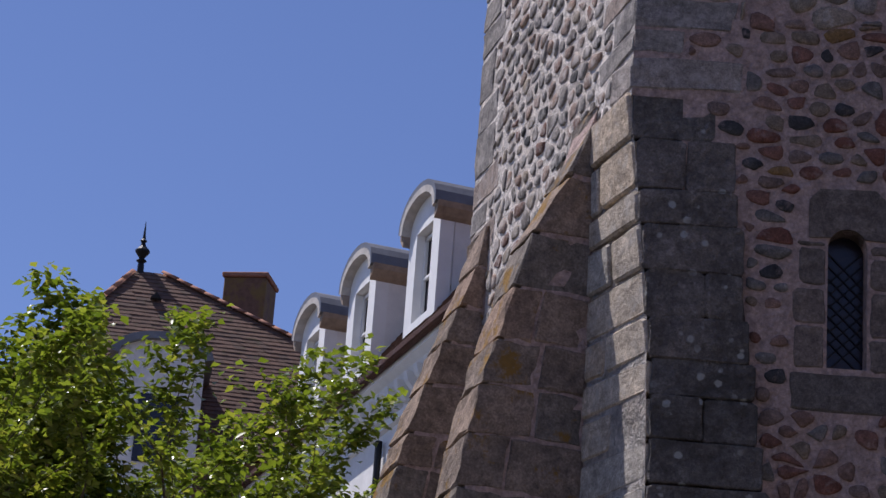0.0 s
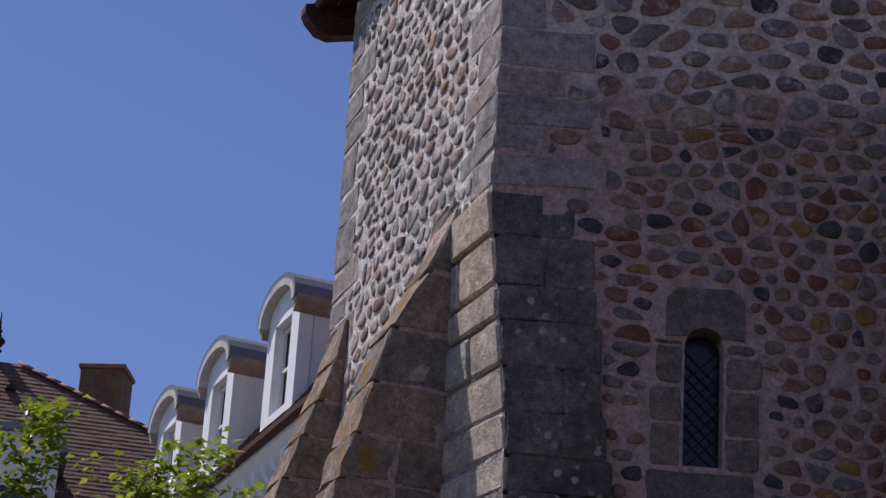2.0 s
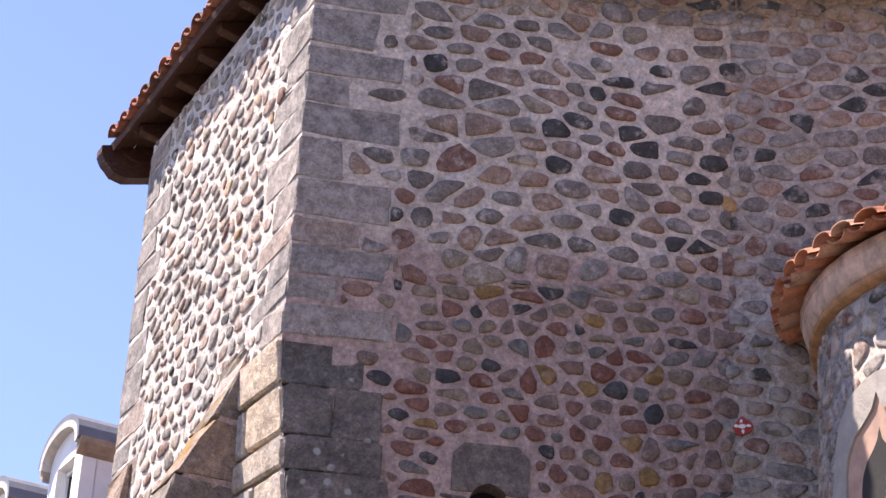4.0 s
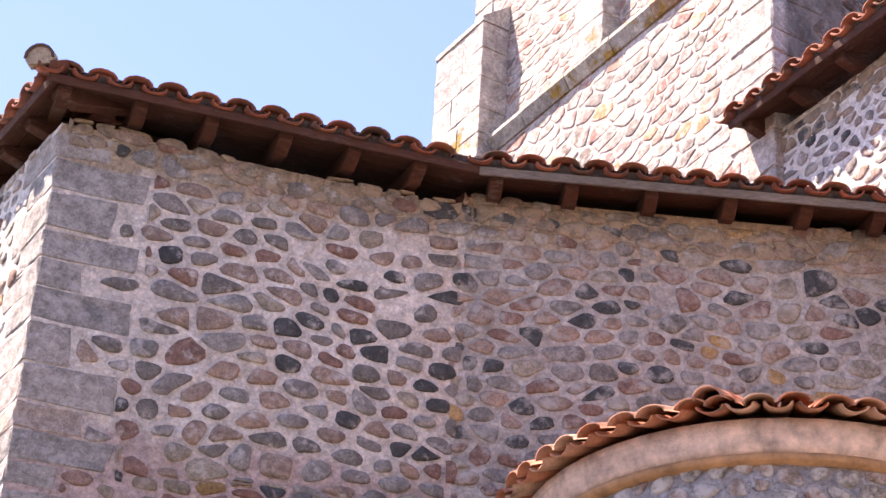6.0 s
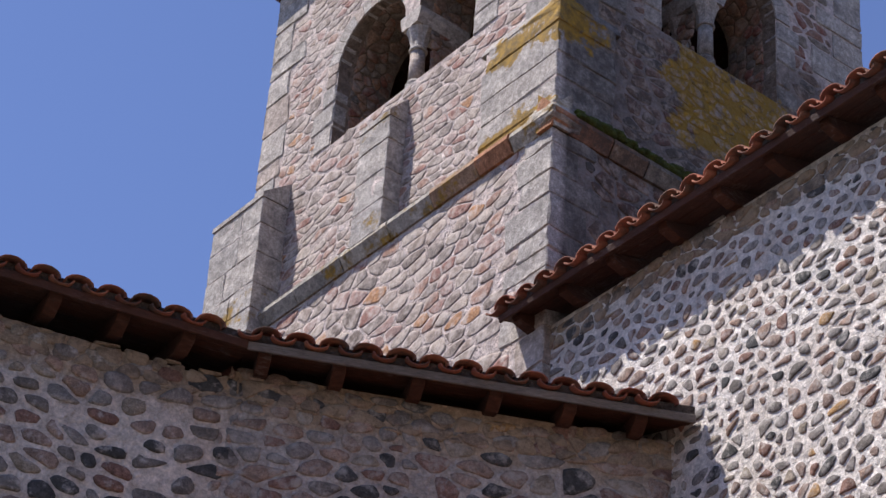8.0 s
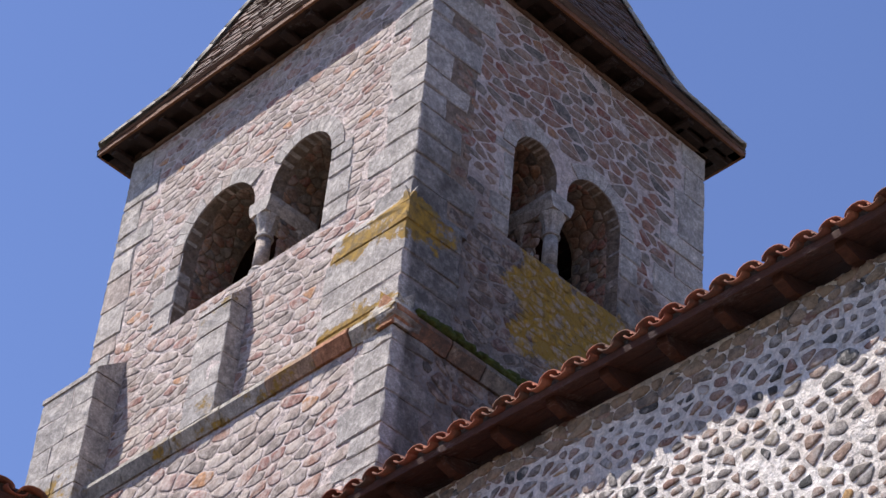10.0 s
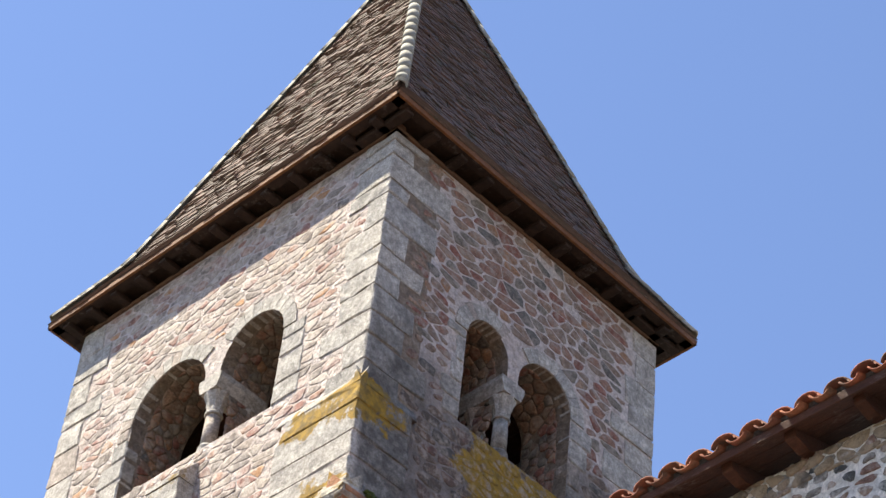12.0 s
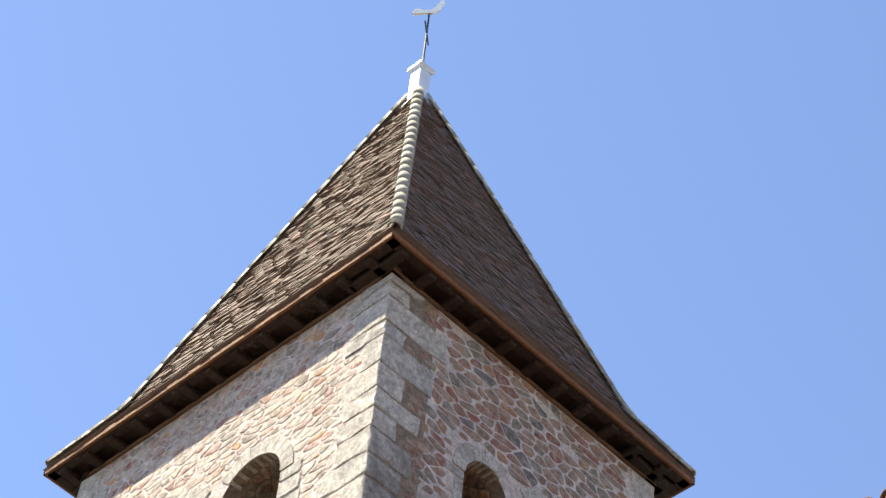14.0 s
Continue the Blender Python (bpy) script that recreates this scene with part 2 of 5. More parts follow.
def wood_material(name, tone, rough=0.75):
    m = Mat(name, rough, 0, 0.3)
    n = m.node("ShaderNodeMapping")
    m.put(n.inputs["Vector"], m.pos)
    n.inputs["Scale"].default_value = (3, 3, 22)
    g, s = m.noise(6, 6, 0.7, n.outputs[0]), m.noise(2.5, 4)
    c = m.mix(0.8, tone, m.ramp(g, [(0.3, 0.5), (0.7, 1.5)]), "MULTIPLY")
    c = m.mix(0.6, c, m.ramp(s, [(0.3, 0.6), (0.7, 1.3)]), "MULTIPLY")
    pale = m.ramp(m.math("ADD", m.math("MULTIPLY", g, 0.6), m.math("MULTIPLY", m.noise(3.3, 5, 0.7), 0.6)), [(0.66, 0.0), (0.76, 0.55)])
    c = m.mix(pale, c, tuple(0.35 * q + 0.12 for q in tone))
    return m.done(c, m.bump(g, 0.5, 0.01))


WOOD = wood_material("weathered_dark_wood", (0.07, 0.026, 0.015))
# Darker copy of the wood: the shadow under the spire eaves is in its colour.
SOFFIT_SHADED = wood_material("shaded_soffit_wood", (0.032, 0.017, 0.011))
FASCIA = wood_material("orange_brown_eaves_board", (0.17, 0.068, 0.026))
PLATE = wood_material("brown_wall_plate", (0.13, 0.07, 0.042))
WOOD_GREY = wood_material("silvered_board", (0.15, 0.125, 0.105))


def tile_material(name, stops, piece, moss=0.0, moss_tone=(0.09, 0.085, 0.04)):
    m = Mat(name, 0.85, 0, 0.3)
    base = m.ramp(m.chance(piece), stops)
    c = m.mix(0.7, base, m.ramp(m.noise(9, 5, 0.7), [(0.3, 0.55), (0.7, 1.35)]), "MULTIPLY")
    c = m.mix(0.5, c, m.ramp(m.noise(70, 3), [(0.3, 0.65), (0.7, 1.3)]), "MULTIPLY")
    if moss:
        c = m.mix(m.ramp(m.noise(4, 6, 0.7), [(0.62 - moss * 0.3, 0.0), (0.72 - moss * 0.2, 0.85)]), c, moss_tone)
    return m.done(c, m.bump(m.noise(60, 4), 0.4, 0.006))


CANAL = tile_material("canal_tile", [(0.0, (0.30, 0.088, 0.045)), (0.5, (0.22, 0.065, 0.038)), (0.8, (0.32, 0.115, 0.06)), (1.0, (0.17, 0.06, 0.038))], True, 0.5, (0.07, 0.05, 0.036))
CANAL_OLD = tile_material("mossy_canal_tile", [(0.0, (0.24, 0.08, 0.045)), (0.5, (0.17, 0.065, 0.042)), (0.8, (0.26, 0.11, 0.065)), (1.0, (0.13, 0.06, 0.042))], True, 0.75, (0.055, 0.045, 0.035))
APSE_TILE = tile_material("apse_canal_tile", [(0.0, (0.5, 0.2, 0.11)), (0.4, (0.42, 0.15, 0.08)), (0.75, (0.55, 0.33, 0.22)), (1.0, (0.34, 0.12, 0.07))], True, 0.22, (0.1, 0.07, 0.05))
SPIRE_P = tile_material("spire_tile", [(0.0, (0.11, 0.075, 0.06)), (0.4, (0.15, 0.095, 0.075)), (0.75, (0.125, 0.085, 0.068)), (1.0, (0.2, 0.115, 0.09))], True, 0.25, (0.08, 0.07, 0.045))
SPIRE_J = tile_material("spire_tile_joined", [(0.0, (0.11, 0.075, 0.06)), (0.4, (0.15, 0.095, 0.075)), (0.75, (0.125, 0.085, 0.068)), (1.0, (0.2, 0.115, 0.09))], False, 0.25, (0.08, 0.07, 0.045))
FLAT_J = tile_material("flat_roof_tile", [(0.0, (0.14, 0.085, 0.06)), (0.5, (0.175, 0.1, 0.07)), (1.0, (0.115, 0.075, 0.058))], False, 0.1)
HIP = tile_material("pale_hip_tile", [(0.0, (0.36, 0.33, 0.28)), (1.0, (0.28, 0.25, 0.2))], True, 0.25, (0.12, 0.1, 0.06))
HIP_RED = tile_material("red_hip_tile", [(0.0, (0.42, 0.2, 0.12)), (1.0, (0.3, 0.15, 0.1))], True)
BRICK = tile_material("chimney_brick", [(0.0, (0.2, 0.11, 0.07)), (1.0, (0.16, 0.09, 0.06))], True, 0.5, (0.2, 0.13, 0.04))


def plain(name, tone, rough=0.8, metal=0.0, vary=0.25, scale=3.0, bump=0.2):
    m = Mat(name, rough, metal, 0.4)
    n = m.noise(scale, 6, 0.65)
    c = m.mix(1.0, tone, m.ramp(n, [(0.3, 1 - vary), (0.7, 1 + vary)]), "MULTIPLY")
    return m.done(c, m.bump(m.noise(scale * 12, 3), bump, 0.01))


RENDER_W = plain("white_lime_render", (0.76, 0.74, 0.70), 0.9, 0, 0.1)
TRIM_W = plain("white_painted_stone", (0.8, 0.79, 0.76), 0.8, 0, 0.06)
STONE_TRIM = plain("sandstone_cornice", (0.32, 0.25, 0.19), 0.9, 0, 0.3, 6)
APSE_TRIM = plain("pink_plaster_cornice", (0.62, 0.44, 0.35), 0.9, 0, 0.45, 9, 1.0)
APSE_HEAD = plain("pale_limestone", (0.34, 0.31, 0.27), 0.9, 0, 0.2, 7, 0.6)
APSE_OCHRE = plain("ochre_moulding", (0.38, 0.2, 0.095), 0.9, 0, 0.45, 7, 0.6)
HOOD_TRIM = plain("pale_stone_hood_moulding", (0.5, 0.46, 0.41), 0.9, 0, 0.2, 6)
ZINC = plain("zinc_sheet", (0.2, 0.2, 0.205), 0.55, 0.5, 0.2)
IRON = plain("black_iron", (0.02, 0.02, 0.022), 0.5, 0.6, 0.3)
LEAD = plain("white_zinc_cap", (0.62, 0.63, 0.66), 0.5, 0.2, 0.15)
GILT = plain("white_painted_metal", (0.82, 0.8, 0.72), 0.4, 0.2, 0.1)
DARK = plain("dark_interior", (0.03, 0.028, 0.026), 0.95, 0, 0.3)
GROUND = plain("tarred_yard", (0.095, 0.09, 0.08), 0.95, 0, 0.25, 0.8, 0.5)
REDPAINT = plain("flaking_red_paint", (0.34, 0.05, 0.035), 0.8, 0, 0.3, 30)
MOSS = plain("green_moss", (0.055, 0.07, 0.012), 1.0, 0, 0.5, 15, 1.0)


def pane_material():
    m = Mat("leaded_glass", 0.22, 0, 0.5)
    return m.done(m.mix(m.noise(14), (0.012, 0.012, 0.03), (0.02, 0.016, 0.022)), m.bump(m.noise(25), 0.3, 0.01))


PANE = pane_material()


# ---- builders ----
def thing(name, label, category, group="", kind="", at=(0, 0, 0)):
    ob = new(name)
    ob.location = at
    ob.empty_display_size = 0.2
    return tagged(ob, label, category, group, kind)


def mesh_ob(name, verts, faces, mat, parent=None, label="", smooth=False, at=None, kind=""):
    me = bpy.data.meshes.new(name)
    me.from_pydata(verts, [], faces)
    me.materials.append(mat)
    if smooth:
        me.shade_smooth()
    ob = new(name, me)
    if at is not None:
        ob.location = at
    if parent:
        ob.parent = parent
        if at is not None:
            ob.location = Vector(at) - parent_place(parent)
        else:
            ob.location = -parent_place(parent)
    return tagged(ob, label, "", "", kind)


def parent_place(p):
    v = Vector((0, 0, 0))
    while p:
        v += p.location
        p = p.parent
    return v


def part(name, bm, material, parent, label="", smooth=False, at=None, kind=""):
    """Links a bmesh, in world coordinates (or about at), as one mesh under a thing or a part."""
    bmesh.ops.recalc_face_normals(bm, faces=bm.faces)
    me = bpy.data.meshes.new(name)
    bm.to_mesh(me)
    bm.free()
    me.materials.append(material)
    if smooth:
        me.shade_smooth()
    ob = new(name, me)
    ob.parent = parent
    ob.location = (Vector(at) if at is not None else Vector((0, 0, 0))) - (parent_place(parent) if parent else Vector((0, 0, 0)))
    return tagged(ob, label, "", "", kind)


def add_box(bm, lo, hi, m=None, bevel=0.0):
    r = bmesh.ops.create_cube(bm, size=1.0)
    c, s = (Vector(lo) + Vector(hi)) / 2, Vector(hi) - Vector(lo)
    bmesh.ops.transform(bm, matrix=(m or Matrix()) @ Matrix.Translation(c) @ Matrix.Diagonal((*s, 1)), verts=r["verts"])
    if bevel:
        bmesh.ops.bevel(bm, geom=list({e for v in r["verts"] for e in v.link_edges}), offset=bevel, segments=1, affect="EDGES")


def box_part(name, lo, hi, material, parent, m=None, bevel=0.0, label="", kind=""):
    bm = bmesh.new()
    add_box(bm, lo, hi, m, bevel)
    return part(name, bm, material, parent, label, kind=kind)


def prism(bm, poly, fn0, fn1):
    """A prism between two placings of a 2D polygon."""
    a, b = [bm.verts.new(fn0(*p)) for p in poly], [bm.verts.new(fn1(*p)) for p in poly]
    n = len(poly)
    bm.faces.new(a), bm.faces.new(b[::-1])
    for i in range(n):
        bm.faces.new((a[i], b[i], b[(i + 1) % n], a[(i + 1) % n]))


def holed_wall(name, outer, holes, place, thick, material, parent, label=""):
    """A wall panel: a 2D outline with openings, place(s, z, depth) into the world."""
    bm = bmesh.new()
    edges = []
    for loop in (outer, *holes):
        vs = [bm.verts.new((s, z, 0)) for s, z in loop]
        edges += [bm.edges.new((vs[i], vs[(i + 1) % len(vs)])) for i in range(len(vs))]
    bmesh.ops.triangle_fill(bm, use_beauty=True, use_dissolve=False, edges=edges)
    r = bmesh.ops.extrude_face_region(bm, geom=list(bm.faces))
    back = {v for v in r["geom"] if isinstance(v, bmesh.types.BMVert)}
    for v in bm.verts:
        v.co = place(v.co.x, v.co.y, thick if v in back else 0.0)
    return part(name, bm, material, parent, label)


def arch(s0, s1, z0, spring, n=12):
    """The outline of a round-headed opening."""
    c, r = (s0 + s1) / 2, (s1 - s0) / 2
    return [(s0, z0)] + [(c - r * math.cos(math.pi * k / n), spring + r * math.sin(math.pi * k / n)) for k in range(n + 1)] + [(s1, z0)]


# ---- rubble ----
def clip_poly(poly, px, pz, nx, nz):
    """What is left of a polygon on the side of the line away from (nx, nz)."""
    out, n = [], len(poly)
    for i in range(n):
        ax, az = poly[i]
        bx, bz = poly[(i + 1) % n]
        da, db = (ax - px) * nx + (az - pz) * nz, (bx - px) * nx + (bz - pz) * nz
        if da <= 0:
            out.append((ax, az))
        if (da < 0 < db) or (db < 0 < da):
            k = da / (da - db)
            out.append((ax + (bx - ax) * k, az + (bz - az) * k))
    return out


def cells(s0, s1, z0, z1, w, h, jitter, rng, drop=0.1):
    nx, nz = max(1, round((s1 - s0) / w)), max(1, round((z1 - z0) / h))
    grid = {}
    for j in range(-1, nz + 1):
        for i in range(-1, nx + 1):
            if rng.random() > drop:
                grid[i, j] = (i + 0.5 + 0.5 * (j % 2) - 0.25 + rng.uniform(-jitter, jitter), j + 0.5 + rng.uniform(-jitter, jitter) * 0.8)
    for (i, j), (a, b) in grid.items():
        poly = [(a - 1.3, b - 1.2), (a + 1.3, b - 1.2), (a + 1.3, b + 1.2), (a - 1.3, b + 1.2)]
        for dj in (-2, -1, 0, 1, 2):
            for di in (-2, -1, 0, 1, 2):
                q = grid.get((i + di, j + dj))
                if q and (di or dj):
                    poly = clip_poly(poly, (a + q[0]) / 2, (b + q[1]) / 2, q[0] - a, q[1] - b)
                    if len(poly) < 3:
                        break
            if len(poly) < 3:
                break
        if len(poly) >= 3:
            poly = [(s0 + x * (s1 - s0) / nx, z0 + y * (z1 - z0) / nz) for x, y in poly]
            for px, pz, ux, uz in ((s0, z0, -1, 0), (s1, z0, 1, 0), (s0, z0, 0, -1), (s0, z1, 0, 1)):
                poly = clip_poly(poly, px, pz, ux, uz)
            if len(poly) >= 3:
                yield poly


def rounded(poly, gap, rng, rough, cut=0.24, round_off=0.0):
    """The polygon shrunk by a joint, with its corners cut and drawn towards an oval by round_off."""
    n = len(poly)
    cx, cz = sum(p[0] for p in poly) / n, sum(p[1] for p in poly) / n
    poly = [(cx + (x - cx) * f, cz + (z - cz) * f) for x, z, f in ((x, z, 1 + rng.uniform(-rough, 0.4 * rough)) for x, z in poly)]
    ax, az = (max(abs(p[k] - (cx, cz)[k]) for p in poly) * 0.9 for k in (0, 1))
    out = []
    for i in range(n):
        a, b = poly[i], poly[(i + 1) % n]
        for k in (cut, 1 - cut):
            x, z = a[0] + (b[0] - a[0]) * k - cx, a[1] + (b[1] - a[1]) * k - cz
            d = math.hypot(x, z) + 1e-6
            oval = 1.0 / math.hypot(x / d / ax, z / d / az)
            f = max(0.3, (d + (min(oval, d * 1.12) - d) * round_off - gap) / d) * (1 + rng.uniform(-0.03, 0.03))
            out.append((x * f, z * f))
    return cx, cz, out


def area(poly):
    return abs(sum(poly[i - 1][0] * poly[i][1] - poly[i][0] * poly[i - 1][1] for i in range(len(poly)))) / 2


def rubble(parent, place, box, size, piece_mat, joined_mat, near, seed, gap=0.013, proud=0.02, jitter=0.3, keep_out=None, rough=0.06, max_pieces=260, drop=0.1, name="stone", cut=0.24, round_off=0.0, edge=None):
    """Stones in a wall face. place(s, z, out) gives the world; near(s, z) ranks: the lowest become pieces.
    edge(z) is where dressed blocks end and the rubble starts."""
    rng = random.Random(seed)
    made = []
    for poly in cells(*box, *size, jitter, rng, drop):
        poly = [(s + size[0] * (0.22 * math.sin(3.1 * s + 2.3 * z + seed)), z + size[1] * (0.3 * math.sin(2.3 * s + 1.9 * z) + 0.14 * math.sin(5.3 * s + seed))) for s, z in poly]
        if edge:
            mz, dz = sum(p[1] for p in poly) / len(poly), 0.25 * size[1]
            poly = clip_poly(poly, max(edge(mz - dz), edge(mz + dz)), 0, -1, 0)
            if len(poly) < 3:
                continue
        cx, cz, ring = rounded(poly, gap * rng.uniform(0.5, 1.7), rng, rough, cut * rng.uniform(0.7, 1.3), round_off * rng.uniform(0.6, 1.3))
        if rng.random() < 0.03 or area(ring) < 0.08 * size[0] * size[1] or (keep_out and keep_out(cx, cz)):
            continue
        if keep_out:
            free = [(x, z) for x, z in ring if not keep_out(cx + 0.95 * x, cz + 0.95 * z)]
            if len(free) < 3:
                continue
            if len(free) < len(ring) * 0.75:
                mx, mz = sum(p[0] for p in free) / len(free) * 0.6, sum(p[1] for p in free) / len(free) * 0.6
                cx, cz, ring = cx + mx, cz + mz, [(0.55 * x, 0.6 * z) for x, z in ring]
        made.append((near(cx, cz), cx, cz, ring, proud * rng.uniform(0.5, 1.5), rng.uniform(-0.25, 0.25), rng.uniform(-0.2, 0.2)))
    made.sort(key=lambda q: q[0])
    verts, faces = [], []
    for k, (_, cx, cz, ring, out, ts, tz) in enumerate(made):
        n = len(ring)
        v = [place(cx + x, cz + z, -0.012) for x, z in ring]
        v += [place(cx + 0.94 * x, cz + 0.94 * z, out * 0.65 + 0.1 * (x * ts + z * tz)) for x, z in ring]
        v += [place(cx + 0.74 * x, cz + 0.74 * z, out + 0.1 * (x * ts + z * tz)) for x, z in ring]
        f = [(i, (i + 1) % n, n + (i + 1) % n, n + i) for i in range(n)] + [(n + i, n + (i + 1) % n, 2 * n + (i + 1) % n, 2 * n + i) for i in range(n)] + [tuple(range(2 * n, 3 * n))]
        if k < max_pieces:
            c = place(cx, cz, 0)
            mesh_ob(name, [p - c for p in v], f, piece_mat, parent, "", True, c)
        else:
            o = len(verts)
            verts += v
            faces += [tuple(q + o for q in t) for t in f]
    if verts:
        mesh_ob(name + "_infill", verts, faces, joined_mat, parent, "", True, None, "stuff")


def block(parent, place, s0, s1, z0, z1, out, material, name="block", depth=0.15, rng=random, edge=0.012):
    """One dressed block in a wall face with chamfered edges and slightly uneven corners."""
    j = lambda: rng.uniform(-0.008, 0.008)
    c = place((s0 + s1) / 2, (z0 + z1) / 2, 0)
    cs = [(s0 + j(), z0 + j()), (s1 + j(), z0 + j()), (s1 + j(), z1 + j()), (s0 + j(), z1 + j())]
    pts = []
    for (x0, y0), (x1, y1) in zip(cs, cs[1:] + cs[:1]):
        t = min(0.3, rng.uniform(0.008, 0.03) / (math.hypot(x1 - x0, y1 - y0) + 1e-6))
        for f in (t, 0.36, 0.67, 1 - t):
            w = 0 if f in (t, 1 - t) else 0.7
            pts.append((x0 + (x1 - x0) * f + w * j(), y0 + (y1 - y0) * f + w * j()))
    cs, n = pts, len(pts)
    ms, mz = (s0 + s1) / 2, (z0 + z1) / 2
    ring = lambda k, o: [place(ms + (s - ms) * (1 - 2 * k / (s1 - s0 + 0.02)), mz + (z - mz) * (1 - 2 * k / (z1 - z0 + 0.02)), o + (j() * 0.4 if k else 0)) - c for s, z in cs]
    v = ring(0, -depth) + ring(0, out - edge) + ring(edge, out)
    f = [(i, (i + 1) % n, n + (i + 1) % n, n + i) for i in range(n)] + [(n + i, n + (i + 1) % n, 2 * n + (i + 1) % n, 2 * n + i) for i in range(n)] + [tuple(range(2 * n, 3 * n))]
    return mesh_ob(name, v, f, material, parent, "", False, c)


def corner_quoins(parent, px, py, da, db, z0, z1, material, seed, rise=(0.24, 0.4), long=(0.45, 0.62), short=(0.24, 0.34), out=0.012, turns=True):
    """Corner blocks at (px, py); da and db point along the two faces, away from the corner."""
    rng = random.Random(seed)
    da, db = Vector((*da, 0)), Vector((*db, 0))
    z, flip, spans = z0, not turns or rng.random() < 0.5, []
    while z < z1 - 0.1:
        h = min(rng.uniform(*rise), z1 - z)
        la, lb = (rng.uniform(*long), rng.uniform(*short)) if flip else (rng.uniform(*short), rng.uniform(*long))
        corner = Vector((px, py, 0)) - (da + db) * out
        vs = []
        for zz in (z + 0.009, z + h - 0.009):
            for a, b in ((0, 0), (la, 0), (la, 0.12), (0.12, lb), (0, lb)):
                vs.append(corner + da * (a + rng.uniform(-0.03, 0.03) * (a > 0.2)) + db * (b + rng.uniform(-0.03, 0.03) * (b > 0.2)) + Vector((0, 0, zz + rng.uniform(-0.012, 0.012))))
        bm = bmesh.new()
        bv = [bm.verts.new(v) for v in vs]
        bm.faces.new(bv[:5]), bm.faces.new(bv[5:])
        for i in range(5):
            bm.faces.new((bv[i], bv[(i + 1) % 5], bv[5 + (i + 1) % 5], bv[5 + i]))
        bmesh.ops.recalc_face_normals(bm, faces=bm.faces)
        bmesh.ops.bevel(bm, geom=list(bm.edges), offset=0.009, segments=1, affect="EDGES")
        bmesh.ops.subdivide_edges(bm, edges=[e for e in bm.edges if e.calc_length() > 0.14], cuts=2)
        for v in bm.verts:
            v.co += Vector((rng.uniform(-1, 1), rng.uniform(-1, 1), rng.uniform(-1, 1))) * 0.007
        c = Vector((px, py, z))
        bmesh.ops.translate(bm, verts=bm.verts, vec=-c)
        part("quoin", bm, material, parent, at=c)
        spans.append((z, z + h, la, lb))
        z, flip = z + h, not (flip and turns)
    return spans


def in_spans(spans, side, s, z, margin=0.012):
    return any(a - margin < z < b + margin and s < (la, lb)[side] + margin for a, b, la, lb in spans)


# ---- ground ----
bm = bmesh.new()
bmesh.ops.create_grid(bm, x_segments=8, y_segments=8, size=2500)
tagged(part("ground", bm, GROUND, None), "dark tarred yard round the church", "ground", kind="structure")

# ---- church plan ----
W0, W1, W2 = Vector((4.52, 12.45, 0)), Vector((7.10, 11.75, 0)), Vector((9.73, 10.37, 0))
XB, LEFT_END, TOP = 9.73, 15.56, 10.5
AISLE = thing("church_aisle", "low church aisle of coursed rubble with granite corner blocks", "church aisle", at=(4.52, 12.45, 0))
DA, DB = (W1 - W0).normalized(), (W2 - W1).normalized()
NA, NB = Vector((DA.y, -DA.x, 0)), Vector((DB.y, -DB.x, 0))
LA, LB = (W1 - W0).length, (W2 - W1).length


def on_a(s, z, o):
    return W0 + DA * s + NA * o + Vector((0, 0, z))


def on_b(s, z, o):
    return W1 + DB * s + NB * o + Vector((0, 0, z))


def on_left(s, z, o):
    return Vector((W0.x - o, W0.y + s, z))


def on_bright(s, z, o):
    """s grows towards the yard from the tower's corner."""
    return Vector((XB - 0.03 - o, 11.79 - s, z))


# window in the front wall
WIN0, WIN1, WSILL, WSPRING = 1.15, 1.375, 6.13, 6.85
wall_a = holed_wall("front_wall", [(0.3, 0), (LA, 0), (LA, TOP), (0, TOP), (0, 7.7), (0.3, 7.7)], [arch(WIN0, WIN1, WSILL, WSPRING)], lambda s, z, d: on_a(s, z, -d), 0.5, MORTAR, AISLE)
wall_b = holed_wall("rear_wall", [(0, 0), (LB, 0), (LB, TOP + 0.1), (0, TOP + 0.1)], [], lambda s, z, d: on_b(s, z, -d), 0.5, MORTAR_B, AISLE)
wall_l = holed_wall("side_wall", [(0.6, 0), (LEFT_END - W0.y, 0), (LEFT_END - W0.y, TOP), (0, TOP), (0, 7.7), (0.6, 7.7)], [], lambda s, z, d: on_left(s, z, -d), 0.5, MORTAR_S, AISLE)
bm = bmesh.new()
prism(bm, [(W0.x + 0.5, LEFT_END), (XB, LEFT_END), (XB, LEFT_END - 0.4), (W0.x + 0.5, LEFT_END - 0.4)], lambda x, y: (x, y, 0), lambda x, y: (x, y, TOP))
part("back_wall", bm, MORTAR, AISLE)


# ---- aisle: dressed corner, window, pier, buttresses ----
q = random.Random(5)
QSPANS = corner_quoins(AISLE, W0.x, W0.y, DA[:2], (0, 1), 7.75, TOP - 0.05, QUOIN, 11, (0.14, 0.29), (0.42, 0.66), (0.27, 0.42), 0.007)
QFAR = corner_quoins(AISLE, W0.x, LEFT_END, (0, -1), (1, 0), 5.0, TOP - 0.05, QUOIN, 12, (0.18, 0.36), (0.4, 0.6), (0.25, 0.4), 0.007)
# corner pier: a splayed, stained mass under the quoins, built of courses
PIER_TOP = 7.74


def edge_at(z):
    """Where the pier's arris stands along the front wall: it moves in as it goes down."""
    return min(0.17, -0.012 + 0.11 * (PIER_TOP - z))


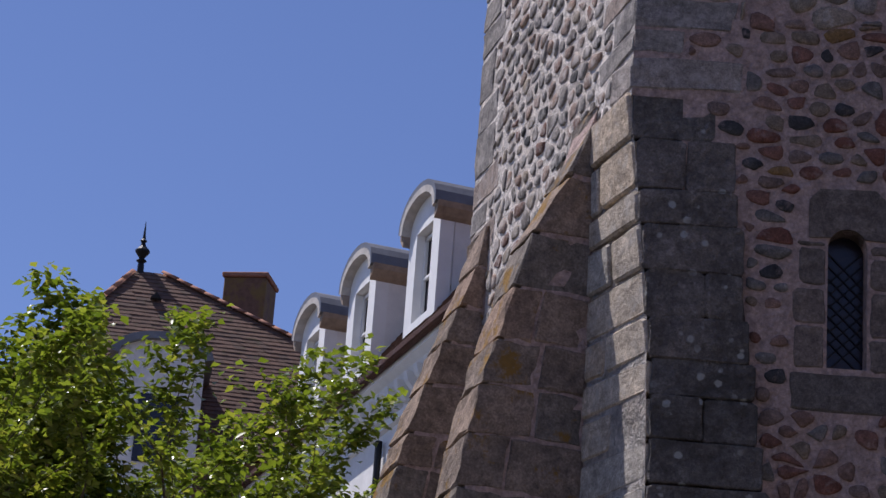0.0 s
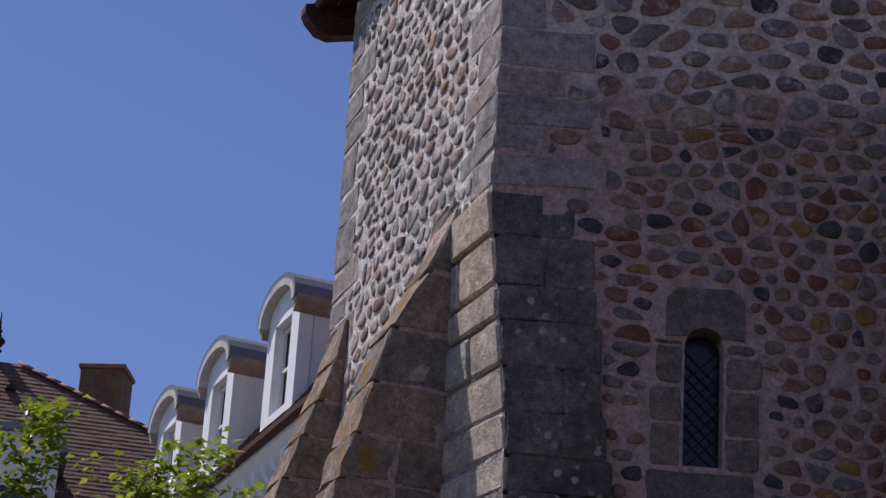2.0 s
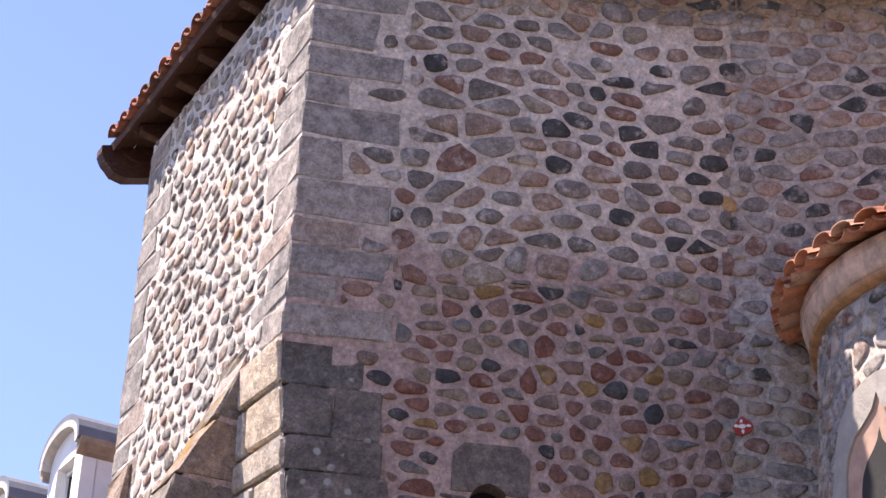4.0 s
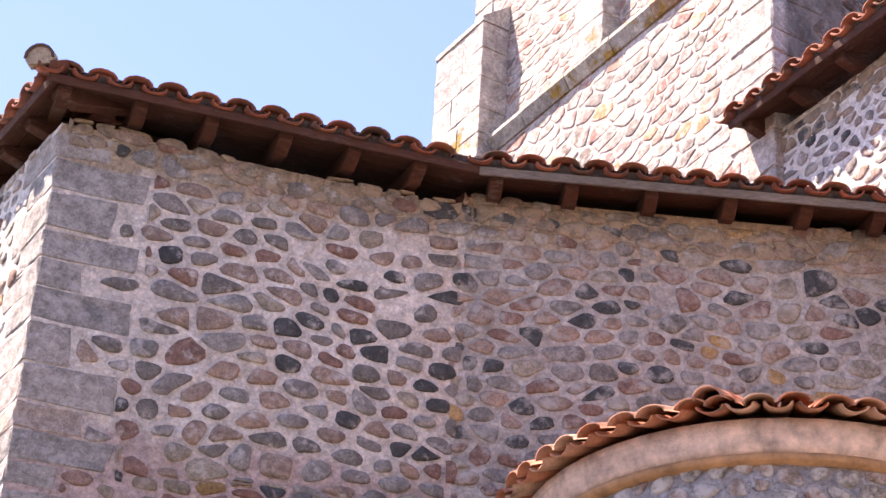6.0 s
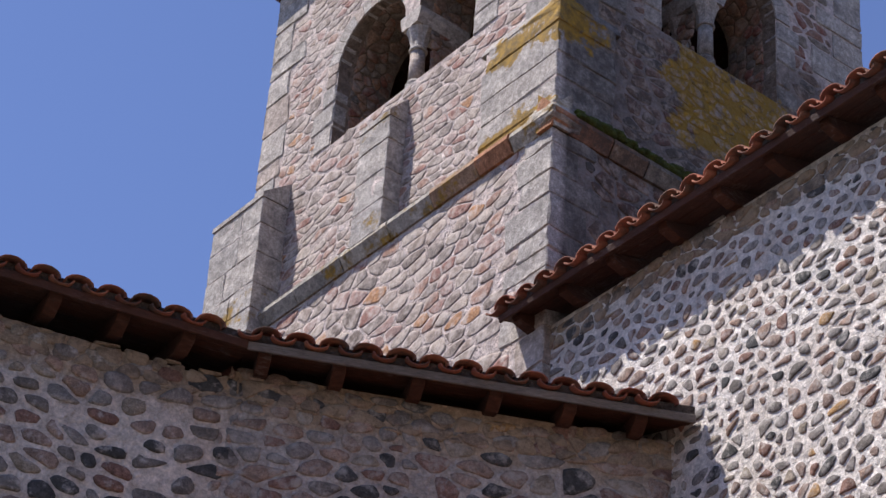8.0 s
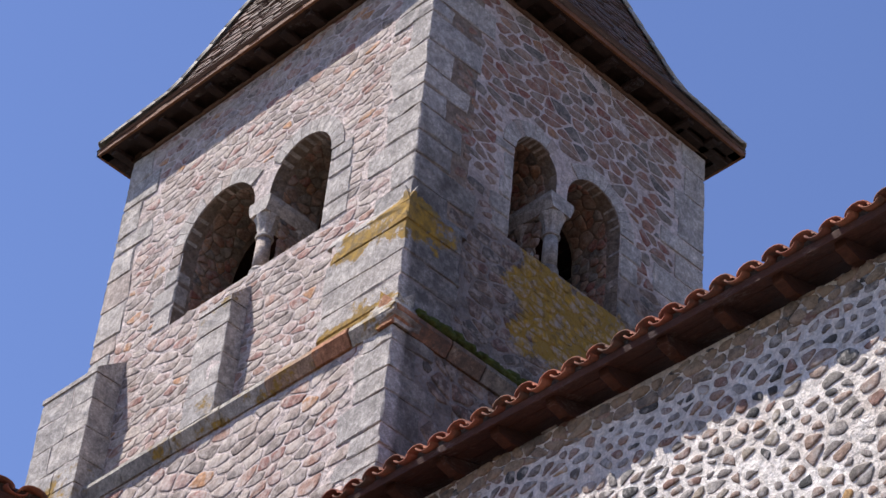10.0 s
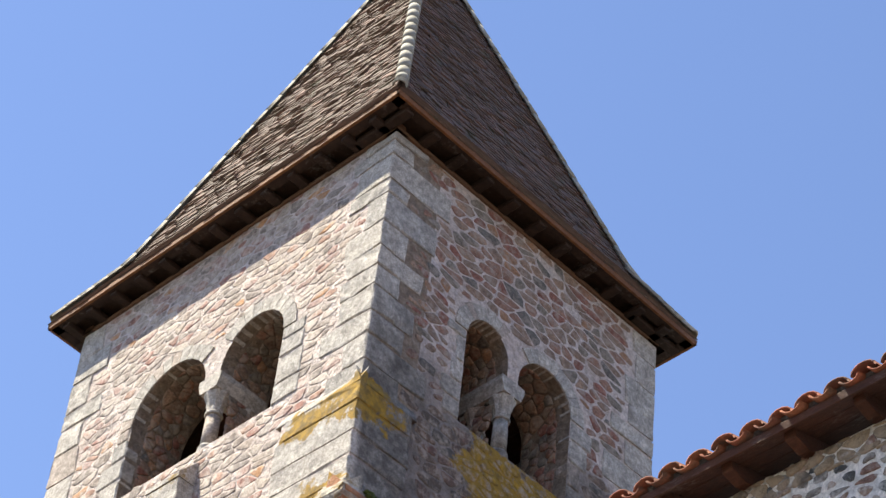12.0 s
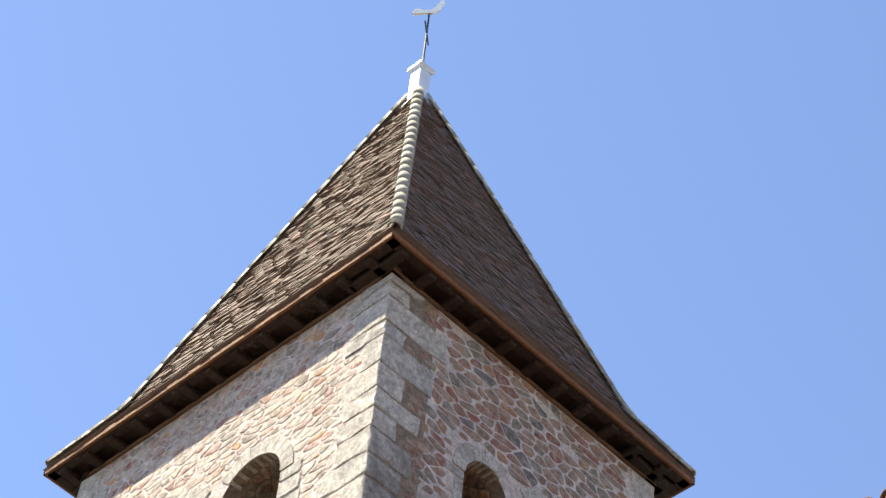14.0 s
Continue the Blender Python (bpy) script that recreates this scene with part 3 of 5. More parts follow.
def pier_side(z):
    """Where the pier ends along the front wall: a narrow head, then a full width."""
    return min(0.3 + 1.1 * (PIER_TOP - z), 0.58 + 0.09 * (PIER_TOP - z))


def on_pier(s, z, o):
    return on_a(s, z, o + 0.004 + 0.035 * (PIER_TOP - z))


def on_splay(f, z, o):
    """The sunlit splay from the arris (f = 0) to the side wall (f = 1)."""
    a, b = on_pier(edge_at(z), z, 0), Vector((W0.x - 0.03, W0.y + 0.72, z))
    d = (b - a).normalized()
    return a.lerp(b, f) + Vector((-d.y, d.x, 0)) * o


bm = bmesh.new()
rings = []
for z in [3.0 + 0.3 * j for j in range(16)] + [PIER_TOP - 0.02]:
    rings.append([bm.verts.new(v) for v in (on_pier(edge_at(z) + 0.03, z, -0.03), on_pier(pier_side(z) - 0.03, z, -0.03), on_a(0.95, z, -0.35), Vector((W0.x + 0.4, W0.y + 0.75, z)), Vector((W0.x + 0.02, W0.y + 0.74, z)))])
bm.faces.new(rings[0]), bm.faces.new(rings[-1])
for u, w in zip(rings, rings[1:]):
    for k in range(5):
        bm.faces.new((u[k], u[(k + 1) % 5], w[(k + 1) % 5], w[k]))
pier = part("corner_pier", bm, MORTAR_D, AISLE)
bm = bmesh.new()
cols = [(bm.verts.new(on_splay(0.01, zz, -0.004)), bm.verts.new(on_splay(0.99, zz, -0.004))) for zz in (3.5, 5.0, 6.4, PIER_TOP - 0.03)]
for (a, b), (c, d) in zip(cols, cols[1:]):
    bm.faces.new((a, b, d, c))
bmesh.ops.solidify(bm, geom=list(bm.faces), thickness=0.03)
part("splay_bedding", bm, MORTAR_W, pier, "white lime joints of the splay")
z, k = 3.6, 0
while z < PIER_TOP - 0.05:
    h = min(q.uniform(0.2, 0.36), PIER_TOP - z)
    left, right = edge_at(z + h / 2), pier_side(z + h / 2) + q.uniform(-0.03, 0.03)
    cut = left + q.uniform(0.35, 0.65) * (right - left)
    for a, b in (((left, cut), (cut, right)) if k % 3 == 1 else ((left, right),)):
        block(pier, on_pier, a + 0.001, b - 0.001, z + 0.001, z + h - 0.001, q.uniform(-0.012, 0.012), PIER, "pier_block", 0.1, q, 0.008)
    cut = q.uniform(0.4, 0.65)
    for a, b in ((0.0, cut), (cut, 1.0)) if k % 2 else ((0.0, 1.0),):
        block(pier, on_splay, a + 0.02, b - 0.02, z + 0.015, z + h - 0.015, 0.01 + q.uniform(-0.006, 0.01), SPLAY_SUNLIT, "pier_block", 0.15, q, 0.014)
    z, k = z + h, k + 1

# raking buttresses against the sunlit side wall
RAKES = {13.0: [(0, 3.05), (4.5, 3.63), (5.31, 3.77), (5.86, 3.84), (6.43, 3.99), (7.04, 4.15), (7.24, 4.28), (7.87, 4.54)],
         15.12: [(0, 2.9), (4.5, 3.6), (5.86, 3.94), (6.29, 4.03), (6.66, 4.14), (7.35, 4.37), (7.85, 4.54)]}


def rake(y0, z):
    """The sloping back of a buttress: its x at the height z."""
    for (za, xa), (zb, xb) in zip(RAKES[y0], RAKES[y0][1:]):
        if z <= zb:
            return xa + (xb - xa) * (z - za) / (zb - za)
    return RAKES[y0][-1][1]


for y0, thick, top in ((13.0, 0.44, 7.87), (15.12, 0.42, 7.85)):
    butt = thing("buttress", "raking granite buttress with yellow lichen against the church wall", "buttress", "buttresses of the aisle", at=(4.4, y0, 0))
    xs = lambda z: rake(y0, z)
    core = bmesh.new()
    prism(core, [(W0.x, 0), (W0.x, top)] + [(x + 0.06, z) for z, x in RAKES[y0][::-1][1:]], lambda x, z: (x, y0 + 0.006, z), lambda x, z: (x, y0 + thick - 0.03, z))
    core = part("core", core, MORTAR, butt)
    z, rb = 3.4, random.Random(int(y0 * 10))
    while z < top - 0.05:
        h = min(rb.uniform(0.2, 0.42), top - z)
        xa, xb = xs(z), min(W0.x - 0.03, xs(z + h))
        bits = [0.0, 1.0] if W0.x - xa < 0.5 else [0.0, rb.uniform(0.35, 0.65), 1.0]
        for f0, f1 in zip(bits, bits[1:]):
            lo0, hi0 = xa + (W0.x - xa) * f0, xa + (W0.x - xa) * f1
            lo1, hi1 = xb + (W0.x - xb) * f0 if f0 else xb, xb + (W0.x - xb) * f1
            bm = bmesh.new()
            g = 0.008
            poly = [(lo0 + g, z + g), (hi0 - g, z + g), (max(hi1 - g, lo1 + 0.03), z + h - g), (lo1 + g, z + h - g)]
            prism(bm, poly, lambda x, zz: (x, y0 + rb.uniform(-0.006, 0.006), zz), lambda x, zz: (x, y0 + thick, zz))
            bmesh.ops.recalc_face_normals(bm, faces=bm.faces)
            bmesh.ops.bevel(bm, geom=list(bm.edges), offset=0.01, segments=1, affect="EDGES")
            bmesh.ops.subdivide_edges(bm, edges=[e for e in bm.edges if e.calc_length() > 0.12], cuts=2, use_grid_fill=True)
            for v in bm.verts:
                v.co += Vector((rb.uniform(-1, 1), 0.5 * rb.uniform(-1, 1), rb.uniform(-1, 1))) * 0.011
            c = Vector((lo0, y0, z))
            bmesh.ops.translate(bm, verts=bm.verts, vec=-c)
            part("block", bm, BUTTRESS, butt, at=c)
        z += h

# lancet window: granite surround, leaded light
window = thing("window", "narrow round-headed leaded window in a granite surround", "window", at=on_a(1.26, WSILL, 0))
bm = bmesh.new()
lint = [(1.04, 6.9), (1.04, 7.13), (1.1, 7.2), (1.42, 7.21), (1.49, 7.14), (1.49, 6.9)] + arch(WIN0, WIN1, 6.9, WSPRING)[::-1][1:-1]
lint = [p for p in lint if p[1] >= 6.88]
prism(bm, lint, lambda s, z: on_a(s, z, 0.012), lambda s, z: on_a(s, z, -0.2))
part("lintel", bm, WINDOW_STONE, window, "arched granite lintel")
for s0, s1 in ((0.88, WIN0 - 0.012), (WIN1 + 0.012, 1.66)):
    z = WSILL - 0.02
    while z < 6.86:
        h = min(q.uniform(0.2, 0.3), 6.88 - z)
        a, b = (s0 + q.uniform(0, 0.12), s1) if s0 < 1 else (s0, s1 - q.uniform(0, 0.12))
        block(window, on_a, a, b, z + 0.006, z + h - 0.006, 0.008, WINDOW_STONE, "jamb_block", 0.15, q)
        z += h
block(window, on_a, 0.95, 1.55, WSILL - 0.26, WSILL - 0.03, 0.008, WINDOW_STONE, "sill", 0.15, q)
bm = bmesh.new()
prism(bm, arch(WIN0 - 0.01, WIN1 + 0.01, WSILL, WSPRING), lambda s, z: on_a(s, z, -0.13), lambda s, z: on_a(s, z, -0.15))
pane = part("pane", bm, PANE, window, "dark leaded glass")
bm = bmesh.new()
for k in range(-7, 15):
    for sg in (-1, 1):
        c, z0 = (WIN0 + WIN1) / 2, WSILL + 0.075 * k
        a, b = (WIN0, z0 + (0 if sg > 0 else 0.225)), (WIN1, z0 + (0.225 if sg > 0 else 0))
        if a[1] < WSILL or b[1] < WSILL or a[1] > 6.93 or b[1] > 6.93:
            continue
        d = Vector((b[0] - a[0], b[1] - a[1])).normalized() * 0.004
        prism(bm, [(a[0] - d.y, a[1] + d.x), (b[0] - d.y, b[1] + d.x), (b[0] + d.y, b[1] - d.x), (a[0] + d.y, a[1] - d.x)], lambda s, z: on_a(s, z, -0.12), lambda s, z: on_a(s, z, -0.132))
part("lead_came", bm, IRON, pane)

# ---- eaves of hollow tiles ----
def canal_mesh(name, r0, r1, length, up, material=CANAL, rise=0.62):
    """A half-round tapered tile; up: a cover tile, else a channel."""
    vs, fs, n, t = [], [], 7, 0.014
    for y, r in ((0, r0), (length, r1)):
        for rr in (r, r - t):
            for k in range(n + 1):
                a = math.pi * k / n
                vs.append((-rr * math.cos(a), y, rr * math.sin(a) * (rise if up else -0.55)))
    m = n + 1
    for k in range(n):
        fs += [(k, k + 1, 2 * m + k + 1, 2 * m + k), (m + k, 3 * m + k, 3 * m + k + 1, m + k + 1), (k, m + k, m + k + 1, k + 1), (2 * m + k, 2 * m + k + 1, 3 * m + k + 1, 3 * m + k)]
    for k in (0, n):
        fs.append((k, 2 * m + k, 3 * m + k, m + k))
    me = bpy.data.meshes.new(name)
    me.from_pydata(vs, [], fs)
    me.materials.append(material)
    me.validate()
    me.shade_smooth()
    return me


COVER, CHANNEL = canal_mesh("cover_tile", 0.1, 0.086, 0.42, True, CANAL), canal_mesh("channel_tile", 0.08, 0.092, 0.42, False)
HIP_TILE = canal_mesh("hip_tile", 0.076, 0.066, 0.42, True, CANAL_OLD, 0.8)


def tile_at(name, mesh, m, parent):
    o = new(name, mesh)
    o.parent = parent
    o.matrix_basis = Matrix.Translation(-parent_place(parent)) @ m
    return o


def basis(ex, ey, at):
    ez = ex.cross(ey).normalized()
    return Matrix(((ex.x, ey.x, ez.x, at.x), (ex.y, ey.y, ez.y, at.y), (ex.z, ey.z, ez.z, at.z), (0, 0, 0, 1)))


def eave(parent, p, d, length, inward, slope, seed, rows=2, rafter=0.45, over=0.36, pitch=0.22, boards=WOOD, fascia=None, lift=0.005, hip=False):
    """A tiled eave along p + d * s: tiles, boards and exposed rafters. p: the tiles' lower edge."""
    rng = random.Random(seed)
    d, inward = d.normalized(), inward.normalized()
    up = (inward * math.cos(slope) + Vector((0, 0, math.sin(slope)))).normalized()
    nrm = d.cross(up)
    if nrm.z < 0:
        nrm = -nrm
    ex = d if d.cross(up).z > 0 else -d
    for k in range(int(length / pitch)):
        for row in range(rows):
            if hip and row and pitch * k < 1.3:
                continue
            cut = Matrix.Diagonal((1, 0.3 if hip and pitch * k < 0.4 else (0.65 if hip and pitch * k < 0.8 else 1), 1, 1))
            base = p + d * (pitch * (k + 0.5)) + up * (0.36 * row + rng.uniform(-0.015, 0.015)) + nrm * (0.02 * row)
            tilt = Matrix.Rotation(rng.uniform(-0.05, 0.05), 4, "Y") @ Matrix.Rotation(rng.uniform(-0.035, 0.035), 4, "Z")
            tile_at("cover_tile", COVER, basis(ex, up, base + up * 0.012 + nrm * (lift + 0.006 + rng.uniform(-0.005, 0.006))) @ tilt @ cut, parent)
            base = p + d * (pitch * k) + up * (0.36 * row - 0.005 + rng.uniform(-0.012, 0.012)) + nrm * (0.02 * row)
            tile_at("channel_tile", CHANNEL, basis(ex, up, base + nrm * (lift + 0.018)) @ tilt @ cut, parent)
    # boarding under the tiles
    M = basis(ex, up, p)
    sx = 1 if ex.dot(d) > 0 else -1
    lo, hi = (0, length) if sx > 0 else (-length, 0)
    n = max(1, round(1.2 / 0.15))
    for k in range(n):
        back = 0.17 * k if hip else 0.0
        box_part("roof_board", (lo + (back if sx > 0 else 0), 0.05 + 0.15 * k, -0.062), (hi - (back if sx < 0 else 0), 0.05 + 0.15 * k + 0.143, -0.04), boards, parent, M)
    if fascia:
        box_part("fascia_board", (lo, 0.03, -0.092), (hi, 0.055, -0.035), fascia, parent, M, 0.004, "silvered fascia board")
    else:
        box_part("fascia_board", (lo, 0.03, -0.085), (hi, 0.055, -0.03), boards, parent, M, 0.004)
    box_part("tile_bedding", (lo, 0.075, -0.04), (hi, 0.11, 0.03), MORTAR_D, parent, M, 0.0, "dark mortar bedding under the tiles")
    k = 0.12
    while k < length - 0.05:
        a = k * sx
        bm = bmesh.new()
        prism(bm, [(0.1, -0.062), (1.2, -0.062), (1.2, -0.19), (0.22, -0.19), (0.1, -0.12)], lambda y, z: M @ Vector((a - 0.045, y, z)), lambda y, z: M @ Vector((a + 0.045, y, z)))
        bmesh.ops.recalc_face_normals(bm, faces=bm.faces)
        bmesh.ops.bevel(bm, geom=list(bm.edges), offset=0.006, segments=1, affect="EDGES")
        part("rafter_tail", bm, boards, parent)
        k += rafter * rng.uniform(0.92, 1.08)


EA0, EB0, EB1 = Vector((4.2, 12.17, 10.66)), Vector((6.97, 11.41, 10.66)), Vector((9.62, 10.02, 10.66))
roof_a = thing("front_roof", "hollow red clay tile roof on dark rafters over the aisle", "roof", at=(5.5, 12.2, 10.6))
eave(roof_a, EA0 + Vector((0.08, -0.02, 0)), EB0 - EA0, (EB0 - EA0).length - 0.02, -NA, radians(17), 21, lift=-0.005, hip=True)
roof_b = thing("rear_roof", "hollow clay tile roof with a silvered eaves board", "roof", at=(8, 11.4, 10.6))
eave(roof_b, EB0, EB1 - EB0, (EB1 - EB0).length - 0.02, -NB, radians(17), 22, fascia=WOOD_GREY, rafter=0.5)
roof_l = thing("side_roof", "hollow clay tile roof on dark rafters over the side wall", "roof", at=(4.6, 14, 10.6))
eave(roof_l, Vector((4.27, 12.2, 10.66)), Vector((0, 1, 0)), 3.9, Vector((1, 0, 0)), radians(17), 23, rafter=0.4, hip=True)
# verge beam with a rounded nose at the far end
bm = bmesh.new()
prism(bm, [(4.27, 10.5), (4.24, 10.56), (4.24, 10.62), (5.2, 10.9), (5.2, 10.62), (4.45, 10.4), (4.35, 10.42)], lambda x, z: (x, 15.95, z), lambda x, z: (x, 16.07, z))
part("verge_beam", bm, WOOD, roof_l)
# hip tiles running up from the corner
d = Vector((0.62, 0.72, 0.2)).normalized()
ex = d.cross(Vector((0, 0, 1))).normalized()
HM = basis(ex, d, EA0 + Vector((0.0, 0.0, 0.045)))
tile_at("hip_tile", HIP_TILE, HM @ Matrix.Diagonal((1.3, 0.4, 1.55, 1)), roof_a)
bm = bmesh.new()
plug = [(0.096 * math.cos(math.pi * k / 10), 0.096 * math.sin(math.pi * k / 10)) for k in range(11)] + [(-0.075, -0.04), (0.075, -0.04)]
prism(bm, plug, lambda x, z: HM @ Vector((x, 0.012, z)), lambda x, z: HM @ Vector((x, 0.1, z)))
part("mortar_plug", bm, MORTAR_B, roof_a, "grey mortar filling the hip tile's end")
# closing slopes of the aisle roof
bm = bmesh.new()
ridge = [Vector((6.6, 15.2, 11.6)), Vector((9.6, 13.4, 11.6))]
for loop in ((EA0, EB0, ridge[0]), (EB0, EB1, ridge[1], ridge[0]), (Vector((4.2, 16.3, 10.66)), EA0, ridge[0]), (Vector((4.2, 16.3, 10.66)), ridge[0], ridge[1], Vector((9.6, 16.3, 10.66)))):
    bm.faces.new([bm.verts.new(v + Vector((0.25, 0.3, 0.1))) for v in loop])
bmesh.ops.solidify(bm, geom=list(bm.faces), thickness=0.02)
part("roof_slope", bm, WOOD, roof_a)

# ---- choir: the bright wall running forward from the tower ----
CHOIR = thing("church_choir", "sunlit rubble choir wall in pale mortar", "church choir", at=(9.7, 8, 0))
BRIGHT_LEN, BRIGHT_TOP = 9.0, 12.2
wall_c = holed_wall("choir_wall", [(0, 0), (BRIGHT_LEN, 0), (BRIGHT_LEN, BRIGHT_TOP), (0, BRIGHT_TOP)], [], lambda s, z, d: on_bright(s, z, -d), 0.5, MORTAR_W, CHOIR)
roof_c = thing("choir_roof", "hollow red clay tile roof with brown rafters over the choir", "roof", at=(9.6, 8, 12.3))
eave(roof_c, Vector((9.36, 11.95, 12.29)), Vector((0, -1, 0)), 9.0, Vector((1, 0, 0)), radians(17), 31, rafter=0.5)
bm = bmesh.new()
for loop in ([(9.45, 11.9, 12.32), (9.45, 2.9, 12.32), (12.4, 2.9, 13.2), (12.4, 11.7, 13.2)],):
    bm.faces.new([bm.verts.new(v) for v in loop])
bmesh.ops.solidify(bm, geom=list(bm.faces), thickness=0.02)
part("roof_slope", bm, CANAL_OLD, roof_c)
bm = bmesh.new()
add_box(bm, (10.2, 2.79, 0), (15, 3.2, 12.2))
part("choir_end_wall", bm, MORTAR_W, CHOIR)
bm = bmesh.new()
curve_pts = [Vector((9.67, 11.75, 12.15)), Vector((9.665, 11.74, 11.6)), Vector((9.67, 11.70, 11.0))]
for a, b in zip(curve_pts, curve_pts[1:]):
    r = bmesh.ops.create_cone(bm, segments=6, radius1=0.008, radius2=0.008, depth=(b - a).length)
    bmesh.ops.transform(bm, matrix=Matrix.Translation((a + b) / 2) @ (b - a).to_track_quat("Z", "Y").to_matrix().to_4x4(), verts=r["verts"])
part("cable", bm, IRON, CHOIR, "black cable down the wall")


# ---- tower ----
TX0, TX1, TY0, TY1 = 9.73, 13.35, 11.79, 16.145
STRING, TTOP, LOW = 14.32, 18.6, 0.1
TOWER = thing("church_tower", "square rubble bell tower with paired round arches", "tower", at=(11.54, 13.97, 0))


def on_tl(s, z, o):
    """The sunlit face; s runs from the near corner."""
    return Vector((TX0 - o, TY0 + s, z))


def on_tr(s, z, o):
    """The shaded face; s runs from the near corner."""
    return Vector((TX0 + s, TY0 - o, z))


LW, RW = TY1 - TY0, TX1 - TX0
SILL = 15.86
L_ARCHES = [(1.15, 1.98, 16.79), (2.18, 3.18, 16.74)]
R_ARCHES = [(1.12, 1.66, 16.92), (1.8, 2.5, 16.85)]


def pair(arches):
    """One opening with two round heads over a shared sill."""
    (a0, a1, sa), (b0, b1, sb) = arches
    one, two = arch(a0, a1, SILL, sa), arch(b0, b1, SILL, sb)
    return one[:-1] + [(a1, 16.72)] + [(b0, 16.72)] + two[1:]


side = lambda f: (lambda s, z, d: f(s, z, -d))
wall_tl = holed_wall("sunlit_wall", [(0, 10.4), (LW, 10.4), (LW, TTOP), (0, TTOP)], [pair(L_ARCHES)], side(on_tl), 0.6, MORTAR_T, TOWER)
# Tower mortar darkened on the opening sides: shade of the arches in the colour.
REVEAL_SHADE = mortar_material("belfry_reveal_shade_mortar", (0.3, 0.235, 0.185))
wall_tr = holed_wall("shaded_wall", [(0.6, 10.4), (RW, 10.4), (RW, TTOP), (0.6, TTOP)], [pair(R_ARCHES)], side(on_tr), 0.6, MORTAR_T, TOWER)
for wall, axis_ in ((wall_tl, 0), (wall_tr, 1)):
    wall.data.materials.append(REVEAL_SHADE)
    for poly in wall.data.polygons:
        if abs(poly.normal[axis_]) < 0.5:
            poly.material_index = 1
bm = bmesh.new()
add_box(bm, (TX1 - 0.6, TY0 + 0.6, 0), (TX1, TY1, TTOP))
part("east_wall", bm, MORTAR_T, TOWER)
box_part("north_wall", (TX0 + 0.6, TY1 - 0.6, 0), (TX1 - 0.6, TY1, TTOP), MORTAR_T, TOWER)
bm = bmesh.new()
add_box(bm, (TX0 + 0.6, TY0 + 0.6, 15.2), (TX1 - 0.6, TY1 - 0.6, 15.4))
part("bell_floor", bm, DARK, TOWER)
k = TX0 + 0.6
while k < TX1 - 0.62:
    box_part("ceiling_board", (k, TY0 + 0.6, 17.3), (min(k + 0.2, TX1 - 0.6), TY1 - 0.6, 17.34), WOOD, TOWER)
    k += 0.21
for y0, y1 in ((TY0 + 1.2, TY0 + 1.4), (TY1 - 1.4, TY1 - 1.2)):
    box_part("bell_beam", (TX0 + 0.6, y0, 16.2), (TX1 - 0.6, y1, 16.45), WOOD, TOWER, None, 0.01)
    for x0 in (TX0 + 1.0, TX1 - 1.2):
        box_part("bell_post", (x0, y0, 15.4), (x0 + 0.18, y1, 17.3), WOOD, TOWER, None, 0.01)
# lower stage slightly wider, closed by a weathered string course
box_part("lower_stage", (TX0 - LOW, TY0 - LOW, 0), (TX1, TY1, STRING - 0.2), MORTAR_T, TOWER)


def on_tl2(s, z, o):
    return on_tl(s - LOW, z, o + LOW)


def on_tr2(s, z, o):
    return on_tr(s - LOW, z, o + LOW)


rt = random.Random(41)
for place, length in ((on_tl, LW), (on_tr, RW)):
    s = -LOW - 0.05
    while s < length:
        e = min(length, s + rt.uniform(0.35, 0.75))
        bm = bmesh.new()
        j = rt.uniform(-0.01, 0.01)
        prism(bm, [(-0.05, STRING - 0.27), (LOW + 0.02 + j, STRING - 0.27), (LOW + 0.06 + j, STRING - 0.2), (LOW + 0.085 + j, STRING - 0.16), (LOW + 0.075 + j, STRING - 0.11), (-0.05, STRING + 0.13)],
              lambda o, z: place(s + 0.006, z, o), lambda o, z: place(e - 0.006, z, o))
        c = place(s, STRING, 0)
        bmesh.ops.translate(bm, verts=bm.verts, vec=-c)
        part("string_course", bm, STRING_STONE, TOWER, at=c)
        s = e
bm = bmesh.new()
rows_ = [[bm.verts.new((TX0 + (0.14 if a else -o), TY0 + (0.14 if b else -o), z)) for a, b in ((0, 0), (1, 0), (1, 1), (0, 1))]
         for o, z in ((LOW + 0.035, STRING - 0.245), (LOW + 0.078, STRING - 0.18), (LOW + 0.072, STRING - 0.11), (0.06, STRING + 0.11))]
for u, w in zip(rows_, rows_[1:]):
    for k in range(4):
        bm.faces.new((u[k], u[(k + 1) % 4], w[(k + 1) % 4], w[k]))
bm.faces.new(rows_[0]), bm.faces.new(rows_[-1])
bmesh.ops.subdivide_edges(bm, edges=list(bm.edges), cuts=2, use_grid_fill=True)
for v in bm.verts:
    v.co += Vector((rt.uniform(-1, 1), rt.uniform(-1, 1), rt.uniform(-1, 1))) * 0.009
part("string_corner", bm, STRING_STONE, TOWER)
# moss cushion on the shaded ledge
bm = bmesh.new()
for k in range(420):
    s = rt.uniform(0.12, 2.2)
    r = rt.uniform(0.02, 0.06) * (0.6 + 0.6 * abs(math.sin(4.3 * s)))
    bmesh.ops.create_icosphere(bm, subdivisions=1, radius=r, matrix=Matrix.Translation(on_tr(s, STRING - 0.09 + 0.05 * rt.random(), LOW + rt.uniform(-0.06, 0.08))) @ Matrix.Diagonal((1.6, 1, 0.6, 1)))
part("moss", bm, MOSS, TOWER, "green moss on the ledge", kind="stuff", smooth=True)

